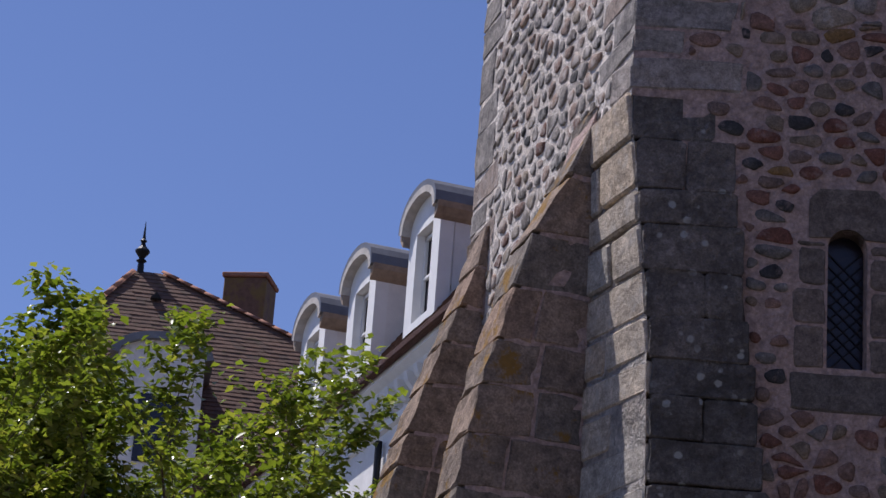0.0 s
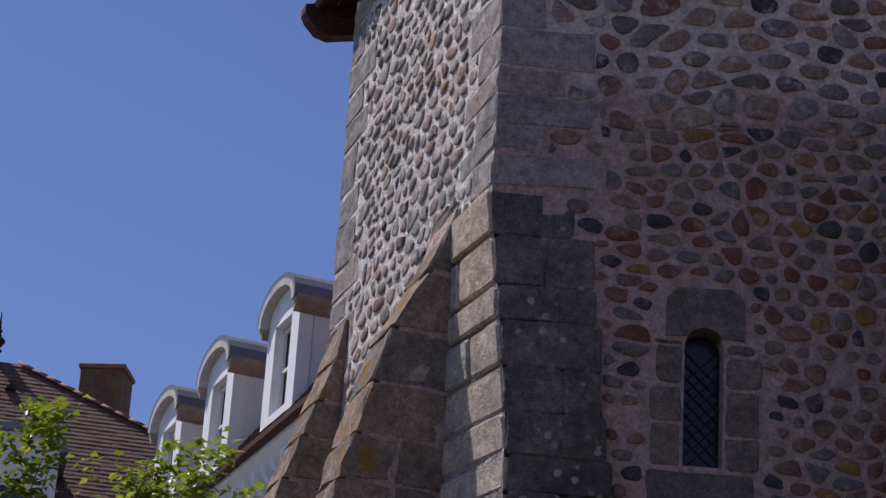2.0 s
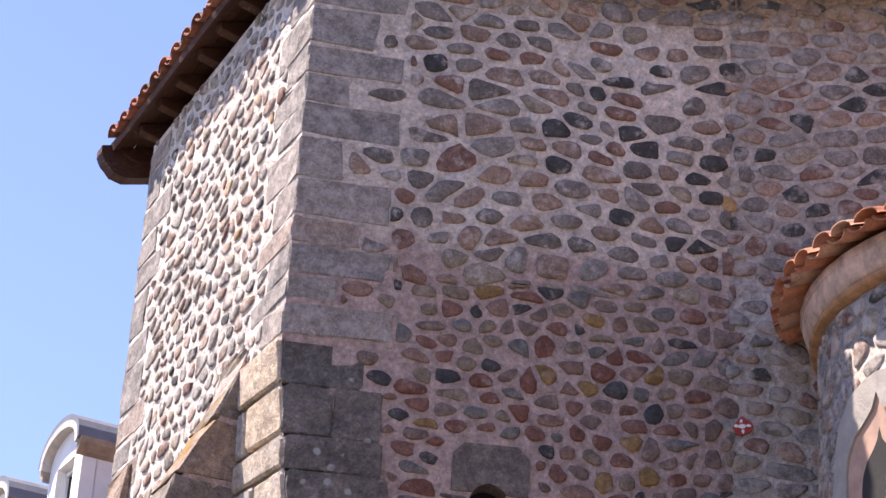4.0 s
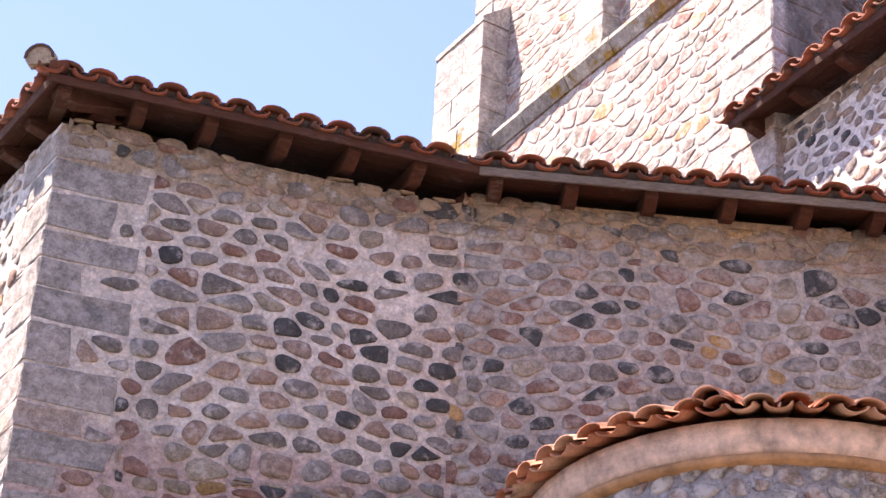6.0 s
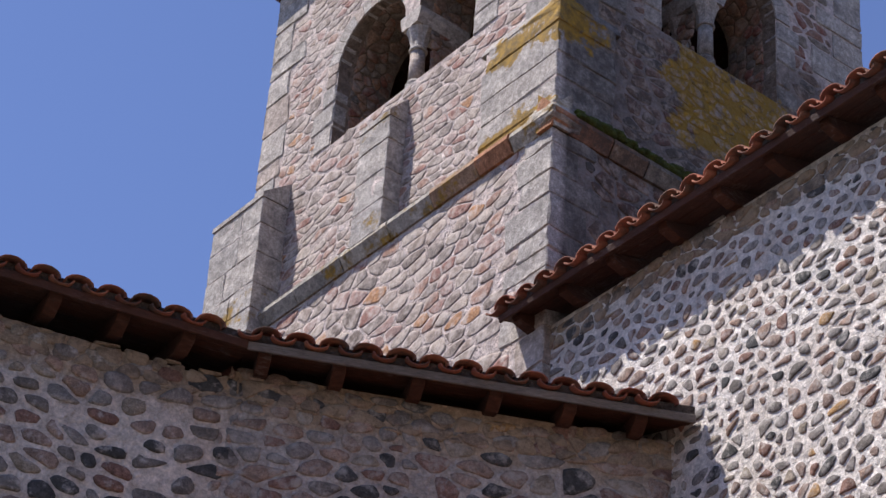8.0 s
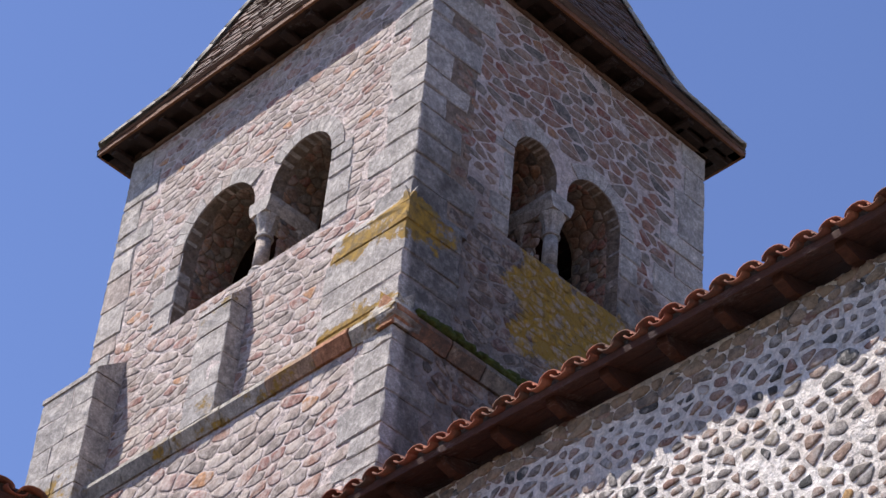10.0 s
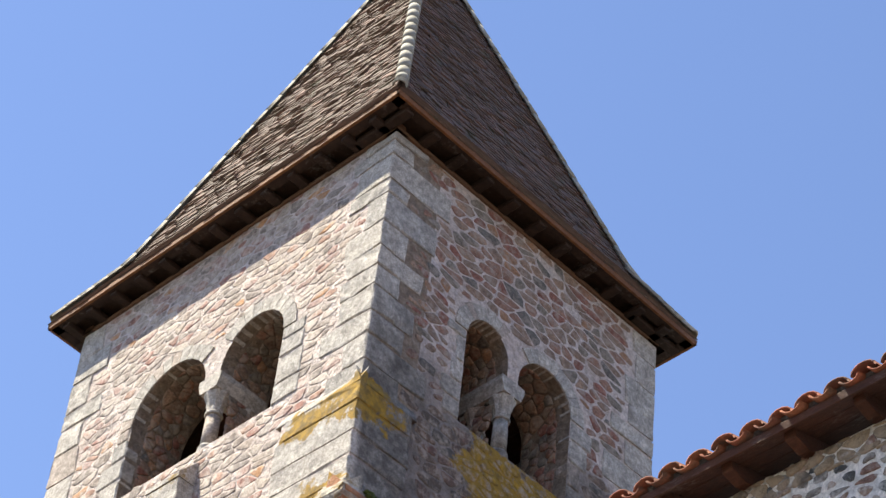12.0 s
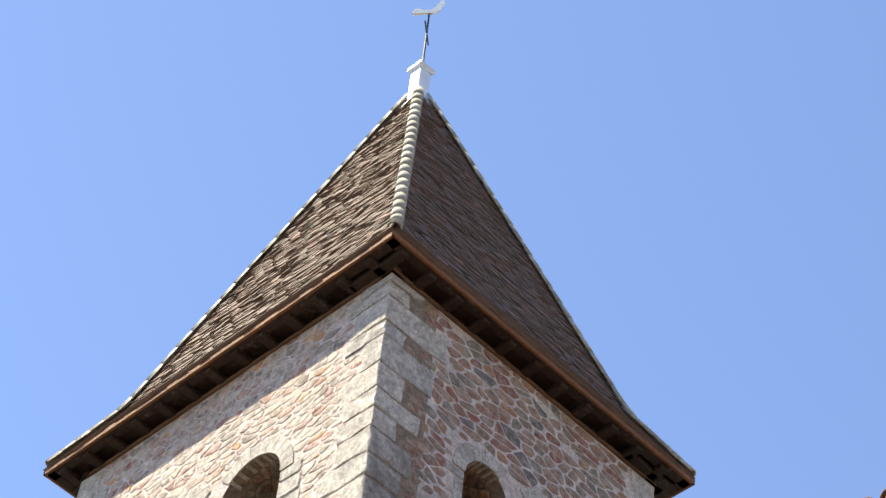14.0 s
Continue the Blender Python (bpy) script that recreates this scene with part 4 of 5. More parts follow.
# stepped pilaster and corner buttress on the sunlit face
for s0, s1, z0, z1, out, nm in ((2.01, 2.45, STRING - 0.14, 15.42, 0.18, "pilaster"), (3.75, 4.56, 10.6, 15.45, 0.28, "corner_buttress")):
    bm = bmesh.new()
    prism(bm, [(s0 + 0.015, z0), (s1 - 0.015, z0), (s1 - 0.015, z1), (s0 + 0.015, z1)], lambda s, z: on_tl(s, z, 0), lambda s, z: on_tl(s, z, out - 0.005))
    pil = part(nm, bm, MORTAR_T, TOWER)
    z = z0
    while z < z1 - 0.1:
        h = min(rt.uniform(0.22, 0.36), z1 - z)
        cuts = [s0, s1] if s1 - s0 < 0.5 else [s0, s0 + rt.uniform(0.3, 0.5), s1]
        for a, b in zip(cuts, cuts[1:]):
            bm = bmesh.new()
            top = z + h - 0.006
            poly = [(0.0, z + 0.006), (out, z + 0.006), (out, top), (0.0, top)]
            prism(bm, poly, lambda o, zz: on_tl(a + 0.005, zz, o), lambda o, zz: on_tl(b - 0.005, zz, o))
            bmesh.ops.recalc_face_normals(bm, faces=bm.faces)
            bmesh.ops.bevel(bm, geom=list(bm.edges), offset=0.006, segments=1, affect="EDGES")
            bmesh.ops.subdivide_edges(bm, edges=[e for e in bm.edges if e.calc_length() > 0.12], cuts=2, use_grid_fill=True)
            for v in bm.verts:
                v.co += Vector((rt.uniform(-1, 1), rt.uniform(-1, 1), rt.uniform(-1, 1))) * 0.006
            c = on_tl(a, z, 0)
            bmesh.ops.translate(bm, verts=bm.verts, vec=-c)
            part("block", bm, ASHLAR, pil, at=c)
        z += h
    bm = bmesh.new()
    prism(bm, [(-0.02, z1), (out + 0.01, z1), (out + 0.01, z1 + 0.05), (-0.02, z1 + 0.3)], lambda o, zz: on_tl(s0, zz, o), lambda o, zz: on_tl(s1, zz, o))
    part("weathering", bm, ASHLAR, pil)

# dressed corners; the lowest part stands proud and ends in a sloping offset
TQP = corner_quoins(TOWER, TX0, TY0, (0, 1), (1, 0), STRING + 0.08, 15.46, ASHLAR, 55, (0.24, 0.4), (0.9, 0.98), (0.58, 0.66), 0.055, False)
bm = bmesh.new()
add_box(bm, (TX0 - 0.047, TY0 - 0.047, STRING + 0.05), (TX0 + 0.56, TY0 + 0.88, 15.45))
part("corner_core", bm, MORTAR_T, TOWER)
for place, length in ((on_tl, 0.95), (on_tr, 0.62)):
    bm = bmesh.new()
    prism(bm, [(-0.03, 15.455), (0.054, 15.455), (0.05, 15.475), (-0.03, 15.66)], lambda o, z: place(-0.05, z, o), lambda o, z: place(length, z, o))
    part("weathering", bm, ASHLAR, TOWER)
TQ = TQP + corner_quoins(TOWER, TX0, TY0, (0, 1), (1, 0), 15.5, TTOP, ASHLAR, 51, (0.16, 0.36), (0.4, 0.8), (0.25, 0.45))
TQ2 = corner_quoins(TOWER, TX0 - LOW, TY0 - LOW, (0, 1), (1, 0), 11.0, STRING - 0.24, ASHLAR, 52, (0.18, 0.34), (0.35, 0.6), (0.25, 0.4))
TQL = corner_quoins(TOWER, TX0, TY1, (0, -1), (1, 0), 15.6, TTOP, ASHLAR, 53, (0.2, 0.4), (0.35, 0.7), (0.25, 0.4))
TQR = corner_quoins(TOWER, TX1, TY0, (-1, 0), (0, 1), STRING + 0.12, TTOP, ASHLAR, 54, (0.2, 0.4), (0.35, 0.7), (0.25, 0.4))
QUO_L = lambda s, z: in_spans(TQ, 0, s, z) or in_spans(TQL, 0, LW - s, z)
QUO_R = lambda s, z: in_spans(TQ, 1, s, z) or in_spans(TQR, 0, RW - s, z)


def bifora(place, arches, seed, jamb):
    """Voussoirs, jambs, impost and the dividing column of a paired opening."""
    rng = random.Random(seed)
    mid = (arches[0][1] + arches[1][0]) / 2
    for (s0, s1, spring), n in zip(arches, (13, 15)):
        c, r = (s0 + s1) / 2, (s1 - s0) / 2
        for k in range(n):
            a0, a1 = math.pi * k / n + 0.006, math.pi * (k + 1) / n - 0.006
            if abs(c + (r + 0.17) * math.cos((a0 + a1) / 2) - mid) < 0.08 or (c + (r + 0.17) * math.cos((a0 + a1) / 2) - mid) * (c - mid) < 0:
                continue
            ro = r + rng.uniform(0.15, 0.18)
            bm = bmesh.new()
            poly = [(c + q * math.cos(a), spring + q * math.sin(a)) for q, a in ((r, a0), (ro, a0), (ro, a1), (r, a1))]
            prism(bm, poly, lambda s, z: place(s, z, 0.014), lambda s, z: place(s, z, -0.12))
            ctr = place(c, spring, 0)
            bmesh.ops.translate(bm, verts=bm.verts, vec=-ctr)
            part("voussoir", bm, ASHLAR, TOWER, at=ctr)
    a, b = arches
    for s0, s1 in ((a[0] - jamb, a[0] - 0.004), (b[1] + 0.004, b[1] + jamb)):
        z, k = SILL, 0
        top = a[2] if s0 < a[0] else b[2]
        while z < top - 0.05:
            h = min(rng.uniform(0.18, 0.34), top - z)
            t = rng.uniform(0.35, 1.0)
            x0, x1 = (s1 - (s1 - s0) * t, s1) if s0 < a[0] else (s0, s0 + (s1 - s0) * t)
            block(TOWER, place, x0, x1, z + 0.005, z + h - 0.005, 0.012, ASHLAR, "jamb_block", 0.13, rng)
            z += h
    mid = (a[1] + b[0]) / 2
    for depth in (0.1, 0.4):
        base = Vector(place(mid, SILL, -depth))
        col = thing("column", "short stone column with a carved capital between two arches", "column", "belfry columns", at=base)
        prof = [(0.092, 0.0), (0.092, 0.04), (0.084, 0.05), (0.09, 0.075), (0.08, 0.095), (0.072, 0.11), (0.07, 0.3), (0.066, 0.46), (0.082, 0.465), (0.085, 0.48), (0.08, 0.495), (0.07, 0.505), (0.076, 0.56), (0.092, 0.63), (0.118, 0.7), (0.118, 0.712)]
        for nm, i0, i1 in (("column_base", 0, 6), ("shaft", 5, 8), ("capital", 7, 16)):
            bm = bmesh.new()
            rings = []
            for r, z in prof[i0:i1]:
                lobe = 0.05 if nm == "capital" and z > 0.5 else 0.0
                rings.append([bm.verts.new(base + Vector((r * (1 + lobe * math.cos(8 * a)) * math.cos(a), r * (1 + lobe * math.cos(8 * a)) * math.sin(a), z))) for a in (2 * math.pi * k / 32 for k in range(32))])
            for u, w in zip(rings, rings[1:]):
                for k in range(32):
                    bm.faces.new((u[k], u[(k + 1) % 32], w[(k + 1) % 32], w[k]))
            bm.faces.new(rings[-1]), bm.faces.new(rings[0][::-1])
            part(nm, bm, ASHLAR, col, smooth=nm == "shaft")
    impost = bmesh.new()
    prism(impost, [(-0.11, 16.572), (0.11, 16.572), (0.145, 16.68), (0.145, 16.74), (-0.145, 16.74), (-0.145, 16.68)], lambda s, z: place(mid + s, z, 0.02), lambda s, z: place(mid + s, z, -0.55))
    part("impost", impost, ASHLAR, TOWER, "grey stone impost block")


bifora(on_tl, L_ARCHES, 61, 0.34)
bifora(on_tr, R_ARCHES, 62, 0.3)


def arch_zone(arches, jamb):
    (a0, a1, sa), (b0, b1, sb) = arches

    def f(s, z):
        if SILL - 0.02 < z < sa and a0 - jamb < s < b1 + jamb:
            return True
        return any(z >= sp - 0.05 and math.hypot(s - (u + w) / 2, z - sp) < (w - u) / 2 + 0.19 for u, w, sp in arches)
    return f


ZL, ZR = arch_zone(L_ARCHES, 0.2), arch_zone(R_ARCHES, 0.18)

# ---- spire ----
SPIRE = thing("spire", "steep pyramid spire of dark flat tiles with pale hip tiles", "spire roof", at=(11.54, 13.97, 18.7))
CX, CY, EX, EY, EZ = 11.54, 13.967, 2.1, 2.466, 18.72
APEX, BREAK = 25.05, 0.212
ZB = 19.58


def hip_point(t, sx, sy):
    """Along the slope from eave (0) to apex (1), on the hip of corner sx, sy."""
    z = EZ + (ZB - EZ) * t / BREAK if t < BREAK else ZB + (APEX - ZB) * (t - BREAK) / (1 - BREAK)
    k = 1 - t
    return Vector((CX + sx * EX * k, CY + sy * EY * k, z))


CORNERS = [(-1, -1), (1, -1), (1, 1), (-1, 1)]
bm = bmesh.new()
rings = [[bm.verts.new(hip_point(t, *c) - Vector((0, 0, 0.03))) for c in CORNERS] for t in (0.01, BREAK, 0.985)]
for u, w in zip(rings, rings[1:]):
    for k in range(4):
        bm.faces.new((u[k], u[(k + 1) % 4], w[(k + 1) % 4], w[k]))
bm.faces.new(rings[0])
part("roof_deck", bm, SOFFIT_SHADED, SPIRE)
rs = random.Random(71)
for face in range(4):
    c0, c1 = CORNERS[face], CORNERS[(face + 1) % 4]
    total = (hip_point(0, *c0) + hip_point(0, *c1)) / 2 - hip_point(1, 0, 0)
    verts, faces_, pieces = [], [], 0
    rows = 84
    for r in range(rows):
        t0, t1 = 0.955 * r / rows, min(0.975, 0.955 * (r + 1.9) / rows)
        a0, b0, a1, b1 = hip_point(t0, *c0), hip_point(t0, *c1), hip_point(t1, *c0), hip_point(t1, *c1)
        up = ((a1 + b1) - (a0 + b0)).normalized()
        along = (b0 - a0).normalized()
        nrm = along.cross(up)
        if nrm.z < 0:
            nrm = -nrm
        width = (b0 - a0).length
        n = max(1, round(width / 0.155))
        off = 0.5 * (r % 2)
        for k in range(n + 1):
            f0, f1 = max(0.0, (k - off) / n), min(1.0, (k + 1 - off) / n)
            if f1 - f0 < 0.1 / n:
                continue
            lift, slip, lean = rs.uniform(0.016, 0.034 if r > 18 else 0.02), rs.uniform(-0.012, 0.012), rs.uniform(-0.006, 0.006) * (r > 18)
            p = [a0.lerp(b0, f0) + along * 0.003, a0.lerp(b0, f1) - along * 0.003, a1.lerp(b1, f1), a1.lerp(b1, f0)]
            q0 = [p[0] + nrm * (lift + lean) + up * slip, p[1] + nrm * (lift - lean) + up * slip, p[2] + nrm * 0.004, p[3] + nrm * 0.004]
            q1 = [p[0] + nrm * (lift + lean - 0.016) + up * slip, p[1] + nrm * (lift - lean - 0.016) + up * slip]
            fs = [(0, 1, 2, 3), (4, 5, 1, 0), (4, 0, 3), (1, 5, 2)]
            if r < 6 and face in (0, 3) and pieces < 140:
                mesh_ob("tile", [v - p[0] for v in q0 + q1], fs, SPIRE_P, SPIRE, "", False, p[0])
                pieces += 1
            else:
                o = len(verts)
                verts += q0 + q1
                faces_ += [tuple(x + o for x in f) for f in fs]
    mesh_ob("tiling", verts, faces_, SPIRE_J, SPIRE, "", False, None, "stuff")
for c in CORNERS:
    n = 26
    for k in range(n):
        a, b = hip_point(0.012 + 0.945 * k / n, *c), hip_point(0.012 + 0.945 * (k + 1.25) / n, *c)
        d = (b - a).normalized()
        ex = d.cross(Vector((0, 0, 1))).normalized()
        tile_at("hip_tile", HIP_TILE, basis(ex, d, a + Vector((0, 0, 0.02))) @ Matrix.Rotation(rs.uniform(-0.08, 0.08), 4, "Y") @ Matrix.Diagonal((0.95, 0.86, 1.05, 1)), SPIRE).material_slots[0].link = "OBJECT"
for o in SPIRE.children:
    if o.name.startswith("hip_tile"):
        o.material_slots[0].material = HIP
# eaves timbers
for k in range(4):
    a, b = hip_point(0, *CORNERS[k]), hip_point(0, *CORNERS[(k + 1) % 4])
    d = (b - a).normalized()
    inw = Vector((CX, CY, EZ)) - (a + b) / 2
    inw.z = 0
    inw.normalize()
    M = basis(d, inw, a)
    L = (b - a).length
    box_part("eaves_board", (0.0, 0.0, -0.062), (L, 0.03, 0.0), FASCIA, SPIRE, M, 0.004)
    box_part("soffit_board", (0.03, 0.03, -0.058), (L - 0.03, 0.13, -0.04), SOFFIT_SHADED, SPIRE, M)
    box_part("wall_plate", (0.26, 0.26, -0.115), (L - 0.26, 0.42, -0.075), PLATE, SPIRE, M, 0.006)
    s = 0.22
    while s < L - 0.15:
        box_part("rafter_tail", (s - 0.05, 0.06, -0.1), (s + 0.05, 0.75, -0.035), SOFFIT_SHADED, SPIRE, M, 0.008)
        s += 0.36
    box_part("corner_post", (0.27, 0.27, -0.115), (0.38, 0.38, -0.01), PLATE, SPIRE, M, 0.006)
# cap, cross and weathercock
box_part("cap_shaft", (CX - 0.088, CY - 0.088, 24.62), (CX + 0.088, CY + 0.088, 25.3), LEAD, SPIRE, None, 0.01, "white metal cap")
bm = bmesh.new()
for z0, z1, a, b in ((25.29, 25.33, 0.09, 0.12), (25.33, 25.37, 0.12, 0.12), (25.37, 25.42, 0.12, 0.02)):
    vs = [[bm.verts.new((CX + sx * r, CY + sy * r, z)) for sx, sy in CORNERS] for r, z in ((a, z0), (b, z1))]
    for k in range(4):
        bm.faces.new((vs[0][k], vs[0][(k + 1) % 4], vs[1][(k + 1) % 4], vs[1][k]))
part("cap_slab", bm, LEAD, SPIRE)
bm = bmesh.new()
for k in range(4):
    c0, c1 = CORNERS[k], CORNERS[(k + 1) % 4]
    bm.faces.new([bm.verts.new(v) for v in (hip_point(0.925, *c0) + Vector((0, 0, 0.05)), hip_point(0.925, *c1) + Vector((0, 0, 0.05)), hip_point(0.98, *c1) + Vector((0, 0, 0.06)), hip_point(0.98, *c0) + Vector((0, 0, 0.06)))])
part("flashing", bm, LEAD, SPIRE)
vane = thing("weathercock", "white weathercock on a thin iron cross above the spire", "weathercock", at=(CX, CY, 25.38))
bm = bmesh.new()
r = bmesh.ops.create_cone(bm, segments=8, radius1=0.018, radius2=0.01, depth=1.2)
bmesh.ops.translate(bm, verts=r["verts"], vec=(CX, CY, 25.93))
part("rod", bm, IRON, vane)
bm = bmesh.new()
r = bmesh.ops.create_cone(bm, segments=8, radius1=0.009, radius2=0.009, depth=0.36)
bmesh.ops.transform(bm, matrix=Matrix.Translation((CX, CY, 26.12)) @ Matrix.Rotation(radians(38), 4, "Z") @ Matrix.Rotation(radians(90), 4, "Y"), verts=r["verts"])
part("cross_arm", bm, IRON, vane)
bm = bmesh.new()
cock = [(0.8 * x, 0.8 * z + 0.04) for x, z in [(-0.24, 0.02), (-0.2, 0.1), (-0.12, 0.06), (0.02, 0.08), (0.1, 0.2), (0.14, 0.33), (0.2, 0.36), (0.22, 0.3), (0.19, 0.22), (0.14, 0.08), (0.04, 0.0), (-0.06, -0.01), (-0.14, -0.03), (-0.2, -0.06), (-0.26, -0.04)]]
Mv = Matrix.Translation((CX, CY, 26.48)) @ Matrix.Rotation(radians(-42), 4, "Z")
prism(bm, cock, lambda x, z: Mv @ Vector((x, -0.015, z)), lambda x, z: Mv @ Vector((x, 0.015, z)))
part("cock", bm, GILT, vane, "white painted metal cock")


def reveal(place, spec):
    """A placing for masonry on the visible jamb and soffit of an arch; s runs up the jamb and over."""
    s0, s1, spring = spec
    c, r, jamb = (s0 + s1) / 2, (s1 - s0) / 2, spring - SILL

    def f(p, depth, o):
        if p < jamb:
            return place(s1 - o, SILL + p, -depth)
        a = (p - jamb) / r
        return place(c + (r - o) * math.cos(a), spring + (r - o) * math.sin(a), -depth)
    return f, jamb + r * 2.2


# ---- apse ----
APSE = thing("apse", "small round apse of rubble with an ochre cornice", "apse", at=(8.55, 10.4, 0))
AC, AR = Vector((8.55, 10.40, 0)), 1.42


def on_apse(s, z, o):
    """s is the arc length from the angle of 120 degrees."""
    a = radians(120) + s / AR
    return Vector((AC.x + (AR + o) * math.cos(a), AC.y + (AR + o) * math.sin(a), z))


def lathe(name, prof, material, parent, n=48, label=""):
    bm = bmesh.new()
    rings = [[bm.verts.new((AC.x + r * math.cos(2 * math.pi * k / n), AC.y + r * math.sin(2 * math.pi * k / n), z)) for k in range(n)] for r, z in prof]
    for u, w in zip(rings, rings[1:]):
        for k in range(n):
            bm.faces.new((u[k], u[(k + 1) % n], w[(k + 1) % n], w[k]))
    return part(name, bm, material, parent, label, smooth=True)


ALEN = AR * radians(190)
AWS = 1.63  # the window's axis
wall_ap = lathe("curved_wall", [(AR, 0), (AR, 7.88), (AR - 0.3, 7.88)], MORTAR_B, APSE)
lathe("ochre_moulding", [(AR - 0.02, 7.82), (AR + 0.045, 7.83), (AR + 0.06, 7.85), (AR + 0.05, 7.875), (AR, 7.885)], APSE_OCHRE, APSE)
lathe("cornice", [(AR - 0.02, 7.87), (AR + 0.05, 7.876), (AR + 0.075, 7.92), (AR + 0.095, 7.99), (AR + 0.11, 8.05), (AR, 8.06)], APSE_TRIM, APSE)
apse_roof = thing("apse_roof", "conical roof of hollow orange clay tiles over the apse", "roof", at=(8.55, 10.4, 8.1))
lathe("roof_deck", [(AR + 0.1, 8.0), (0.02, 8.7)], WOOD, apse_roof)
ra = random.Random(81)
asl = math.atan2(0.72, 1.65)
for k in range(32):
    for row in range(5):
        ang = radians(112 + 6.8 * k + ra.uniform(-0.6, 0.6))
        rad = Vector((math.cos(ang), math.sin(ang), 0))
        up = (-rad * math.cos(asl) + Vector((0, 0, math.sin(asl)))).normalized()
        ex = up.cross(Vector((0, 0, 1))).normalized()
        ex = ex if ex.cross(up).z > 0 else -ex
        at = AC + rad * (1.68 - 0.29 * row) + Vector((0, 0, 8.03 + 0.13 * row + ra.uniform(-0.008, 0.008)))
        w = max(0.2, 1.0 - 0.17 * row)
        tile_at("cover_tile", COVER, basis(ex, up, at + Vector((0, 0, 0.04))) @ Matrix.Rotation(ra.uniform(-0.06, 0.06), 4, "Z") @ Matrix.Diagonal((w * 0.95, 0.9, 0.85, 1)), apse_roof)
        ang += radians(3.4)
        rad = Vector((math.cos(ang), math.sin(ang), 0))
        up = (-rad * math.cos(asl) + Vector((0, 0, math.sin(asl)))).normalized()
        ex = up.cross(Vector((0, 0, 1))).normalized()
        ex = ex if ex.cross(up).z > 0 else -ex
        at = AC + rad * (1.66 - 0.29 * row) + Vector((0, 0, 8.035 + 0.13 * row))
        if row < 3:
            tile_at("channel_tile", CHANNEL, basis(ex, up, at + Vector((0, 0, 0.045))) @ Matrix.Diagonal((w * 1.0, 0.9, 1.0, 1)), apse_roof)
hd = Vector((math.cos(radians(218)), math.sin(radians(218)), 0))
for row in range(5):
    up = (-hd * math.cos(asl) + Vector((0, 0, math.sin(asl)))).normalized()
    ex = up.cross(Vector((0, 0, 1))).normalized()
    ex = ex if ex.cross(up).z > 0 else -ex
    tile_at("hip_tile", HIP_TILE, basis(ex, up, AC + hd * (1.7 - 0.3 * row) + Vector((0, 0, 8.1 + 0.13 * row))) @ Matrix.Diagonal((1.15, 1, 1.2, 1)), apse_roof)
for o in apse_roof.children:
    if o.data.materials[0] in (CANAL, CANAL_OLD):
        o.material_slots[0].link = "OBJECT"
        o.material_slots[0].material = APSE_TILE
# ogee window of the apse
awin = thing("apse_window", "ogee-headed sandstone window in the sunlit apse wall", "window", at=on_apse(AWS, 6.2, 0))
half = [(0.29, 6.0), (0.29, 6.8), (0.27, 6.89), (0.2, 6.98), (0.1, 7.04), (0.04, 7.09), (0.0, 7.18)]
ogee = [(-s, z) for s, z in half] + half[-2::-1]
block_half = [(0.45, 6.0), (0.45, 6.85), (0.43, 7.0), (0.36, 7.14), (0.24, 7.24), (0.1, 7.29), (0.0, 7.3)]
outer = [(-s, z) for s, z in block_half] + block_half[-2::-1]
inner = [(s * 0.55, 6.0 + (z - 6.0) * 0.83) for s, z in ogee]


def skin(loops):
    """Faces between outlines of equal count; each loop is an outline and its depth."""
    bm = bmesh.new()
    rows_ = [[bm.verts.new(on_apse(AWS + s, z, o)) for s, z in loop] for loop, o in loops]
    for u, w in zip(rows_, rows_[1:]):
        for k in range(len(u) - 1):
            bm.faces.new((u[k], u[k + 1], w[k + 1], w[k]))
    return bm


part("ogee_head", skin([(outer, -0.02), (outer, 0.022), (ogee, 0.026), (ogee, 0.008)]), APSE_HEAD, awin, "pale dressed stone with an ogee cut")
part("reveal", skin([(ogee, 0.012), (inner, 0.006)]), plain("pink_sandstone", (0.42, 0.27, 0.2), 0.9, 0, 0.2, 8), awin, "pink sandstone reveal")
bm = bmesh.new()
bm.faces.new([bm.verts.new(on_apse(AWS + s, z, 0.0075)) for s, z in inner])
part("grille", bm, DARK, awin, "dark mesh grille")
# daub of old paint beside the apse
daub = thing("paint_mark", "flaking red and white painted mark on the rubble wall", "paint mark", at=on_b(0.05, 7.46, 0.02))
rp = random.Random(9)


def flake(bm, s, z, w, h, o):
    """A flat chip with a ragged outline."""
    ring = [(s + w * f * math.cos(k * math.pi / 6), z + h * f * math.sin(k * math.pi / 6)) for k, f in ((k, rp.uniform(0.85, 1.2)) for k in range(12))]
    prism(bm, ring, lambda a, b: on_b(0.02 + a, 7.46 + b, o), lambda a, b: on_b(0.02 + a, 7.46 + b, 0.004))


bm = bmesh.new()
flake(bm, 0.06, 0.05, 0.066, 0.056, 0.016)
red = part("red_paint", bm, REDPAINT, daub)
for s, z, w, h in ((0.06, 0.05, 0.02, 0.014), (0.025, 0.05, 0.014, 0.009), (0.097, 0.055, 0.015, 0.009), (0.055, 0.083, 0.009, 0.012), (0.065, 0.017, 0.009, 0.013)):
    bm = bmesh.new()
    flake(bm, s, z, w, h, 0.02)
    part("white_flake", bm, RENDER_W, red, "bare white patch")

